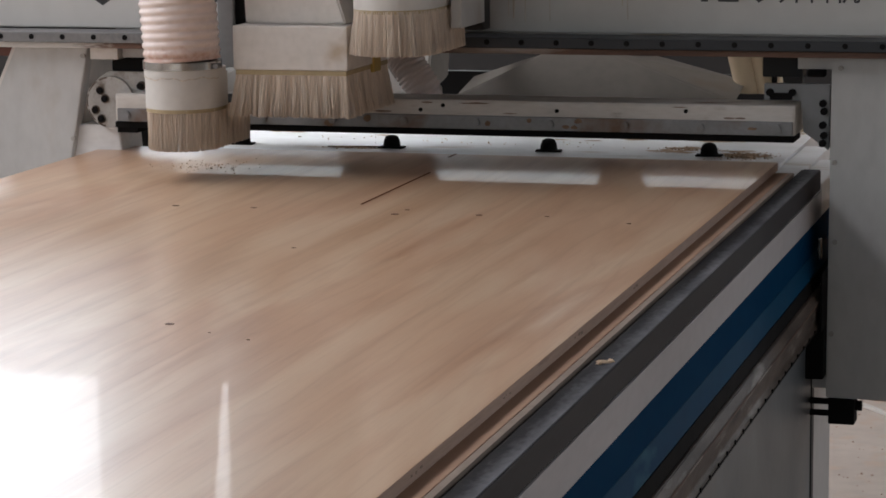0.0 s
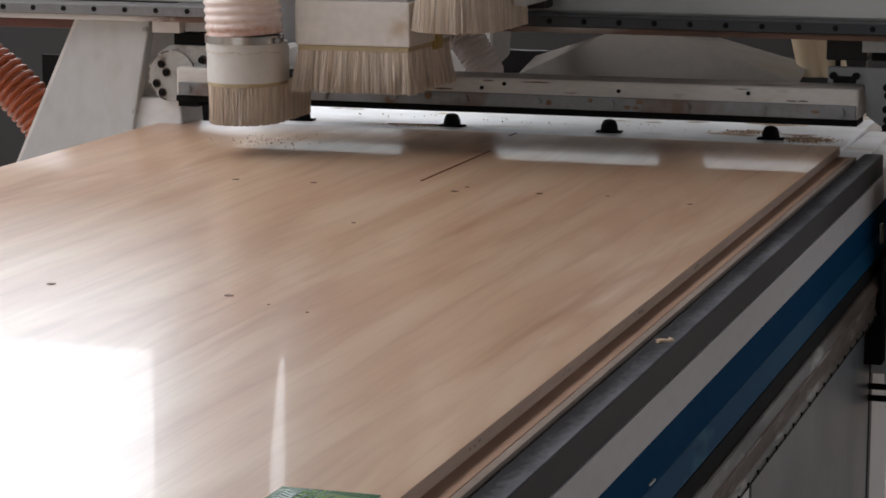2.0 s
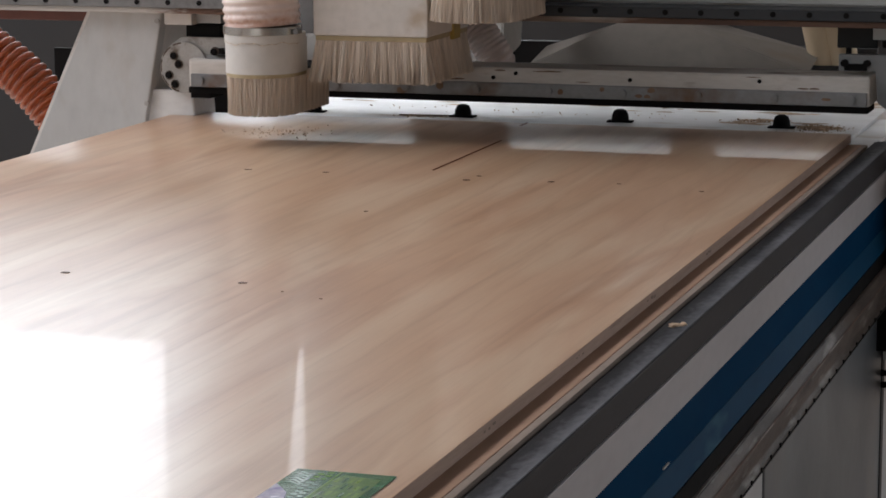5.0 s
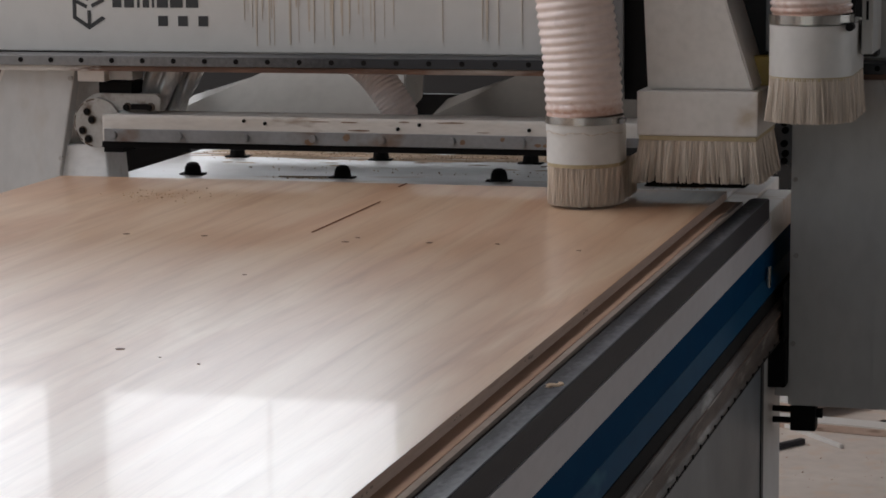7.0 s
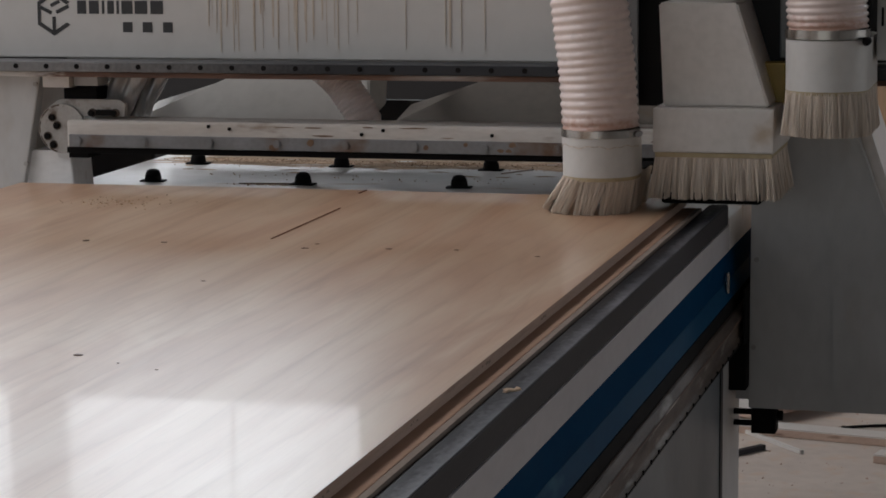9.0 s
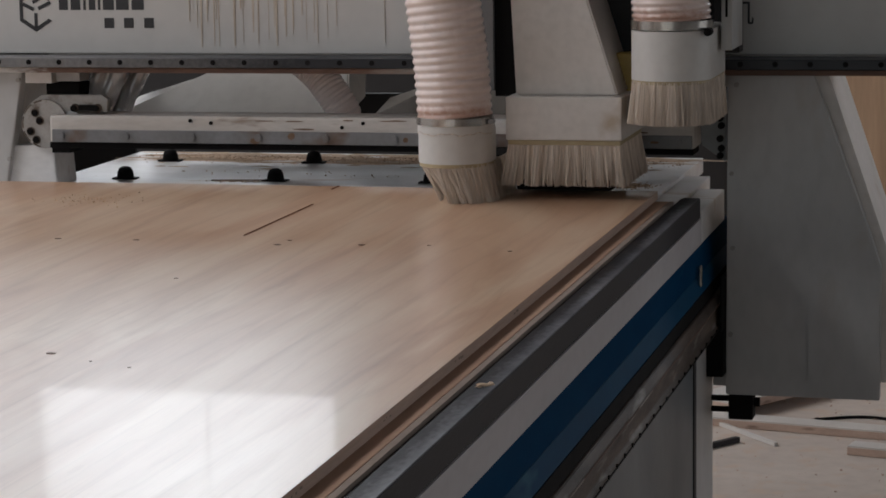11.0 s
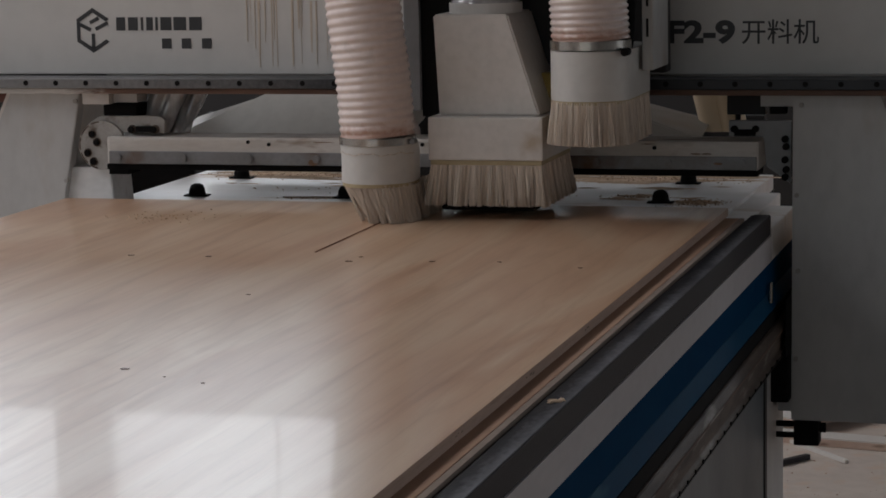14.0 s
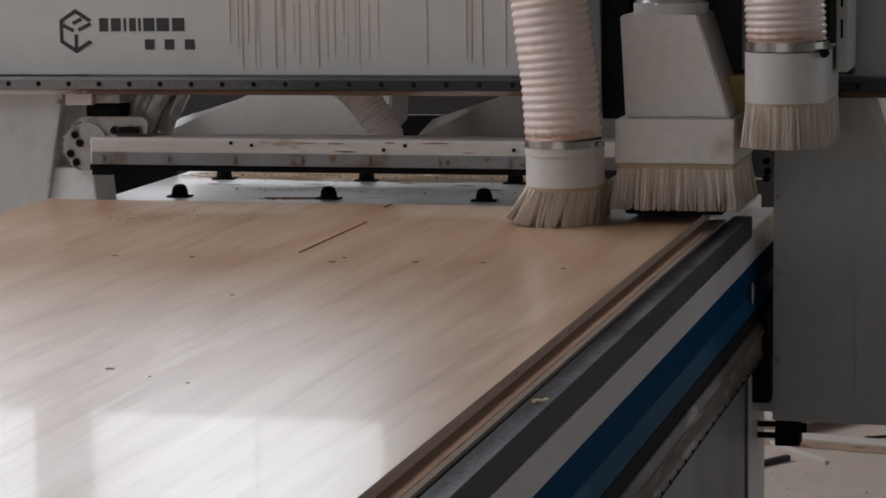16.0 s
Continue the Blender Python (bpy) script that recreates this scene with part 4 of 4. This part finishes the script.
# ---------------------------------------------------------------- tool head
head = new("router_head")
tagged(head, "machine head with three brush-skirted dust shoes on the gantry", "router head")
part("back_plate", box(0.09, 0.51, 2.44, 2.488, H + 0.23, H + 0.95, 0.003), DARKGREY, head, "dark grey carriage plate")
part("slide_plate", box(0.070, 0.098, 2.36, 2.40, H + 0.17, H + 0.95, 0.002), MIDGREY, head, "grey vertical slide plate")
# solid black box in place of the shade between slide plate and box shoe
part("slide_shadow_gap", box(0.0985, 0.145, 2.37, 2.43, H + 0.16, H + 0.95), BLACK, head, "black box standing in for the shaded gap beside the slide")
part("slide_column", box(0.33, 0.40, 2.40, 2.435, H + 0.24, H + 0.95, 0.003), MIDGREY, head, "grey slide column")
part("yellow_guard", box(0.25, 0.345, 2.36, 2.399, H + 0.165, H + 0.235, 0.003), YELLOW, head, "dull yellow motor guard")
part("side_plate", box(0.498, 0.516, 2.29, 2.43, H + 0.245, H + 0.95, 0.002), LEGPAINT, head, "pale slotted side plate")
for z in (0.30, 0.35, 0.41):
    part("slot", box(0.505, 0.509, 2.2885, 2.2897, H + z, H + z + 0.03, 0.0002), BLACK, head)
part("cable", ribbed([(0.478, 2.25, H + 0.275), (0.482, 2.27, H + 0.40), (0.485, 2.33, H + 0.9)], 0.012, 0.02, 0.001, 12), BLACK, head, "black cable", smooth=True)


def bristle_ring(bm, cx, cy, radius, length, flare, n, rng, a0=0.0, a1=2 * math.pi):
    for k in range(n):
        a = a0 + (a1 - a0) * (k + rng.random() * 0.7) / n
        r = radius - rng.random() * 0.009
        top = Vector((cx + r * math.cos(a), cy + r * math.sin(a), 0.0))
        f = flare + rng.gauss(0, 0.0015) + 0.002 * math.sin(a * 13)
        pull = ((math.floor(a * 7.5 + 0.3 * math.sin(a * 9)) + 0.5) / 7.5 - a) * r * 0.3
        add_strand(bm, top, top + Vector((f * math.cos(a) - pull * math.sin(a) + rng.gauss(0, 0.0012), f * math.sin(a) + pull * math.cos(a), -length * rng.uniform(0.95, 1.01))), rng.uniform(0.0005, 0.0010), rng)


# slim round shoe: origin at the clamp
def stadium(r, depth, n=18):
    """A rounded outline: half circles in front and behind, straight sides between."""
    front = [(r * math.cos(math.pi + math.pi * k / n), r * math.sin(math.pi + math.pi * k / n)) for k in range(n + 1)]
    return front + [(-x, depth - y) for x, y in front]


shoe_a = part("round_dust_shoe", prism(stadium(0.0615, 0.03), "Z", -0.070, -0.014), PLASTIC, head, "white plastic round dust shoe", smooth=True)
SHOE_A = (0.0625, 2.22)
part("hose_end", ribbed([(0, 0, -0.016), (0, 0, -0.006), (0, 0, 0.0)], 0.0625, 0.03, 0.001, 36), PLASTIC, shoe_a, "creased white hose end", smooth=True)
part("hose_clamp", cyl((0, 0, -0.0005), 0.0645, 0.0125, "Z", 40), CHROME, shoe_a, "shiny steel hose clamp", smooth=True)
part("clamp_screw", cyl((0.0655, -0.012, -0.002), 0.0045, 0.020, "Y", 12), STEEL, shoe_a)
bm = bmesh.new()
for k in range(48):
    p = []
    for q, dz in ((k, 0.0), (k + 1, 0.0), (k + 1, -0.0016), (k, -0.0016)):
        a = math.pi + math.pi * q / 48
        p.append(bm.verts.new((0.0632 * math.cos(a), 0.0632 * math.sin(a), -0.0195 + dz + 0.0016 * math.sin(a * 7) + 0.001 * math.sin(a * 17))))
    bm.faces.new(p)
part("crease", bm, RUSTSTAIN, shoe_a, "brownish crease in the hose end")
part("hose_cuff", prism(stadium(0.0627, 0.02), "Z", -0.0200, -0.0065), PLASTIC, shoe_a, "creased white hose cuff", smooth=True)
part("hose", ribbed([(0, 0, 0.006), (-0.006, 0.0, 0.10), (-0.020, 0.0, 0.22), (-0.04, 0.02, 0.40), (-0.05, 0.10, 0.60), (-0.04, 0.24, 0.78)], 0.0635, 0.0138, 0.0030, 40), HOSE, shoe_a, "pinkish translucent ribbed suction hose", smooth=True)
part("brush_base", prism(stadium(0.0605, 0.03), "Z", -0.076, -0.0702), BRUSHBASE, shoe_a, "yellowed brush base")
part("rear_bracket", box(-0.056, 0.056, 0.094, 0.205, -0.0755, -0.0704, 0.001), BLACK, shoe_a, "black bracket holding the rear bristles")
TUFTS = []
rng = random.Random(21)
ring = [(math.pi + math.pi * (k + 0.5) / 18, 0.0) for k in range(18)] + [(0.0, 0.012 + 0.0165 * k) for k in range(9)] + [(math.pi, 0.012 + 0.0165 * k) for k in range(9)]
for a, back in ring:
    bm = bmesh.new()
    for q in range(130):
        da = (rng.random() - 0.5) * 0.26
        r = 0.0600 - rng.random() * 0.012
        top = Vector((r * math.cos(a + da) - 0.055 * math.cos(a), r * math.sin(a + da) - 0.055 * math.sin(a), 0))
        add_strand(bm, top, top + Vector((-(top.x * 0.6) + rng.gauss(0, 0.0012), -(top.y * 0.6) + rng.gauss(0, 0.0012), -0.066 * rng.uniform(0.94, 1.03))), rng.uniform(0.0005, 0.0010), rng)
    TUFTS.append((a, back, part("brush_tuft", bm, BRISTLE, shoe_a, "pale bristle tuft")))

# box shoe: origin at its lower front left corner
shoe_b = part("box_dust_shoe", box(0, 0.196, 0, 0.225, 0, 0.072, 0.003), WHITE, head, "cream-white box-shaped dust shoe")
SHOE_B_Y = 2.232
part("funnel", prism([(0.012, 0.0725), (0.185, 0.0725), (0.132, 0.240), (0.004, 0.240)], "Y", 0.03, 0.20, 0.003), WHITE, shoe_b, "cream tapered duct over the shoe")
part("duct_collar", cyl((0.075, 0.11, 0.2485), 0.062, 0.017, "Z", 36), PLASTIC, shoe_b, "pale duct collar")
part("duct_hose", ribbed([(0.075, 0.11, 0.257), (0.075, 0.11, 0.40), (0.06, 0.13, 0.62), (0.04, 0.22, 0.74)], 0.06, 0.0165, 0.006, 32), CLEARHOSE, shoe_b, "pale ribbed hose", smooth=True)
part("brush_base", box(0.003, 0.193, 0.003, 0.222, -0.008, -0.0002, 0.001), BRUSHBASE, shoe_b, "yellowed brush base")
part("brush_core", box(0.012, 0.184, 0.012, 0.212, -0.066, -0.0085), BRISTLE, shoe_b)
# Added black block: gives the dark gap between bristle tips and sheet.
skirt = part("dark_gap_block", box(0.004, 0.168, 0.06, 0.21, -0.068, -0.0088, 0.005), BLACK, shoe_b, "black block added to darken the gap under the shoe")
rng = random.Random(5)
for ax, ay, bx, by, nx, ny in ((0.004, 0.004, 0.192, 0.004, 0, -1), (0.192, 0.004, 0.192, 0.220, 1, 0), (0.192, 0.220, 0.004, 0.220, 0, 1), (0.004, 0.220, 0.004, 0.004, -1, 0)):
    bm = bmesh.new()
    wave = rng.random() * 6
    for k in range(2600):
        w = rng.random()
        wob = 0.0040 * math.sin(w * 41 + wave) + 0.0035 * math.sin(w * 71 + 2 * wave)
        inn = rng.random() * 0.007
        top = Vector((ax + (bx - ax) * w - nx * inn, ay + (by - ay) * w - ny * inn, -0.006))
        fl = 0.007 + wob + rng.gauss(0, 0.0015)
        clump = (math.floor(w * 17 + 0.4 * math.sin(w * 23 + wave)) + 0.5) / 17
        side = (w - 0.5) * 0.016 + (clump - w) * 0.05 + 0.003 * math.sin(w * 57 + wave)
        add_strand(bm, top, top + Vector((nx * fl + (abs(ny)) * side * (1 if bx > ax else -1), ny * fl + abs(nx) * side * (1 if by > ay else -1), -0.070 * rng.uniform(0.92, 1.01))), rng.uniform(0.0005, 0.0010), rng)
    part("brush", bm, BRISTLE, shoe_b, "pale bristle skirt")

# wide round shoe: origin at the clamp
shoe_c = part("wide_dust_shoe", prism(stadium(0.0655, 0.16), "Z", -0.090, -0.010), PLASTIC, head, "white plastic wide round dust shoe", smooth=True)
SHOE_C = (0.427, 2.22)
part("hose_clamp", cyl((0, 0, -0.001), 0.0665, 0.0145, "Z", 40), CHROME, shoe_c, "shiny steel hose clamp", smooth=True)
part("clamp_screw", cyl((0.064, -0.03, -0.012), 0.0065, 0.026, "Y", 12), BLACK, shoe_c)
part("hose", ribbed([(0, 0, 0.006), (-0.004, 0.0, 0.09), (-0.010, 0.02, 0.22), (-0.02, 0.06, 0.42), (-0.02, 0.16, 0.62)], 0.0645, 0.0105, 0.0035, 40), HOSE, shoe_c, "translucent ribbed suction hose", smooth=True)
part("brush_base", prism(stadium(0.0648, 0.16), "Z", -0.096, -0.0902), BRUSHBASE, shoe_c, "yellowed brush base")
part("brush_core", prism(stadium(0.056, 0.16), "Z", -0.158, -0.0965), BRISTLE, shoe_c)
bm = bmesh.new()
rng = random.Random(8)
bristle_ring(bm, 0.0, 0.0, 0.0648, 0.070, 0.004, 2600, rng, math.pi, 2 * math.pi)
for sgn in (-1, 1):
    for k in range(1500):
        top = Vector((sgn * (0.0648 - rng.random() * 0.009), 0.16 * rng.random(), 0.0))
        add_strand(bm, top, top + Vector((sgn * 0.004 + rng.gauss(0, 0.002), rng.gauss(0, 0.002), -0.070 * rng.uniform(0.95, 1.01))), rng.uniform(0.0005, 0.0010), rng)
for v in bm.verts:
    v.co.z -= 0.092
part("brush", bm, BRISTLE, shoe_c, "pale bristle skirt")

# ---------------------------------------------------------------- offcuts on the floor
def strip(name, x0, y0, x1, y1, w, t, mat, label, z=0.0):
    d = math.hypot(x1 - x0, y1 - y0)
    faced = mat is OFFCUT and w > 0.02
    ob = part(name, box(0, d, -w / 2, w / 2, 0, t - (0.0045 if faced else 0), 0.001), PLYEDGE if faced else mat)
    if faced:
        part("face", box(0.0005, d - 0.0005, -w / 2 + 0.0005, w / 2 - 0.0005, t - 0.0043, t, 0.0008), mat, ob, "white laminated face")
    ob.matrix_world = pose(x0, y0, z + 0.001, 0, 0, math.degrees(math.atan2(y1 - y0, x1 - x0)))
    return tagged(ob, label, "offcut", "offcuts on the floor")


strip("board_offcut", 1.02, 4.435, 1.95, 4.245, 0.070, 0.022, OFFCUT, "long white-faced board offcut lying on the floor")
strip("board_offcut", 1.03, 4.49, 1.245, 4.82, 0.15, 0.024, OFFCUT, "white-faced board offcut lying on the floor", 0.024)
strip("board_offcut", 1.415, 4.165, 1.85, 4.06, 0.06, 0.022, OFFCUT, "short white-faced board offcut lying on the floor")
cable_ob = part("floor_cable", ribbed([(1.30, 4.49, 0.005), (1.42, 4.54, 0.005), (1.55, 4.50, 0.005), (1.72, 4.47, 0.005), (1.95, 4.52, 0.005)], 0.004, 0.03, 0.0002, 8), BLACK, smooth=True)
tagged(cable_ob, "thin black cable lying on the floor", "cable")
strip("dark_offcut", 1.04, 4.09, 1.135, 4.225, 0.016, 0.013, BLACKSTEEL, "dark stained wooden offcut lying on the floor")
strip("white_tube", 0.95, 4.545, 1.233, 4.192, 0.010, 0.010, OFFCUT, "thin white plastic tube lying on the floor")
strip("splinter_stick", 1.278, 4.46, 1.305, 4.512, 0.006, 0.006, TAN, "thin brown stick lying on the floor")
bm = bmesh.new()
rng = random.Random(9)
for k in range(800):
    x, y, s = rng.uniform(0.9, 2.2), rng.uniform(3.0, 5.4), rng.uniform(0.001, 0.006) * rng.random() + 0.001
    bmesh.ops.create_cone(bm, cap_ends=True, segments=4, radius1=s, radius2=0, depth=s, matrix=pose(x, y, s * 0.3, rng.uniform(0, 60), 0, rng.uniform(0, 180)))
tagged(part("floor_crumbs", bm, PLYEDGE), "tan wood crumbs scattered on the floor", "sawdust", kind="stuff")


# ---------------------------------------------------------------- motion
GANTRY_Y = [(0, -0.163), (3.2, -0.163), (4.9, -0.163), (5.1, -0.150), (5.3, -0.126), (5.5, -0.099), (5.75, -0.052), (6, -0.016), (6.25, -0.005), (6.5, -0.003), (7, 0.0), (8.5, 0.0), (8.75, 0.006), (9, 0.023), (9.25, 0.053), (9.5, 0.073), (9.7, 0.075),
            (11.8, 0.076), (12.5, 0.076), (12.75, 0.072), (13, 0.059), (13.25, 0.030), (13.5, 0.005), (13.7, 0.002), (16, 0.002)]
HEAD_X = [(0, 0.242), (3.2, 0.242), (4.9, 0.242), (5.1, 0.283), (5.3, 0.389), (5.5, 0.525), (5.75, 0.705), (6, 0.866), (6.25, 0.936), (6.5, 0.954), (7, 0.959), (7.5, 0.991), (8, 1.026), (8.5, 1.048), (9.7, 1.049), (10.0, 1.045),
          (10.3, 0.99), (11.8, 0.686), (12, 0.646), (12.25, 0.605), (12.5, 0.593), (13, 0.590), (13.5, 0.589), (13.75, 0.591), (14, 0.604), (14.5, 0.685), (15, 0.787), (15.5, 0.888), (16, 0.950)]
LIFT_A = [(0, 0.189), (5.3, 0.189), (5.5, 0.179), (6, 0.155), (6.5, 0.145), (7, 0.143), (7.5, 0.141), (8, 0.134), (8.5, 0.131), (9.7, 0.132), (11.8, 0.1355), (16, 0.1355)]
LIFT_B = [(0, 0.179), (4.9, 0.179), (5.3, 0.172), (5.5, 0.161), (6, 0.136), (6.5, 0.127), (7, 0.115), (7.5, 0.108), (8, 0.102), (8.5, 0.097), (9.7, 0.098), (11.8, 0.0995), (16, 0.0995)]
LIFT_C = [(0, 0.372), (4.9, 0.372), (5.3, 0.365), (5.5, 0.352), (6, 0.322), (6.5, 0.315), (7, 0.307), (7.5, 0.300), (8, 0.296), (8.5, 0.294), (9.7, 0.294), (11.8, 0.294), (16, 0.294)]
LEAN = [(0, 0), (6.9, 0), (7.2, 8), (7.6, 22), (8.2, 30), (9.7, 30), (10.1, 26), (10.5, -10), (10.8, -29), (13.85, -29), (14.1, -20), (14.3, 0), (14.45, 16), (14.65, 30), (16, 30)]


def between(table_rows, t):
    return float(np.interp(t, [r[0] for r in table_rows], [r[1] for r in table_rows]))


def motions():
    walk(gantry, [(t, pose(0, y, 0)) for t, y in GANTRY_Y])
    times = sorted({t for t, _ in GANTRY_Y} | {t for t, _ in HEAD_X})
    walk(head, [(t, pose(between(HEAD_X, t), between(GANTRY_Y, t), 0)) for t in times])
    walk(shoe_a, [(t, pose(SHOE_A[0], SHOE_A[1], H + z)) for t, z in LIFT_A])
    walk(shoe_b, [(t, pose(0.146, SHOE_B_Y, H + z)) for t, z in LIFT_B])
    # the added black block drops once the shoes come down
    walk(skirt, [(0, pose(0, 0, 0)), (5.9, pose(0, 0, 0)), (6.4, pose(0, 0, -0.023)), (16, pose(0, 0, -0.023))])
    walk(shoe_c, [(t, pose(SHOE_C[0], SHOE_C[1], H + z)) for t, z in LIFT_C])
    rng = random.Random(17)
    for a, back, tuft in TUFTS:
        left = -math.cos(a)
        own = 1 + rng.uniform(-0.38, 0.38)
        rows = []
        for t, d in LEAN:
            f = (0.60 + 0.32 * left) if d > 0 else (0.75 + 0.35 * left)
            f *= own
            rows.append((t, pose(0.055 * math.cos(a), back + 0.055 * math.sin(a), -0.0715, 0, d * f, 0)))
        walk(tuft, rows)


motions()
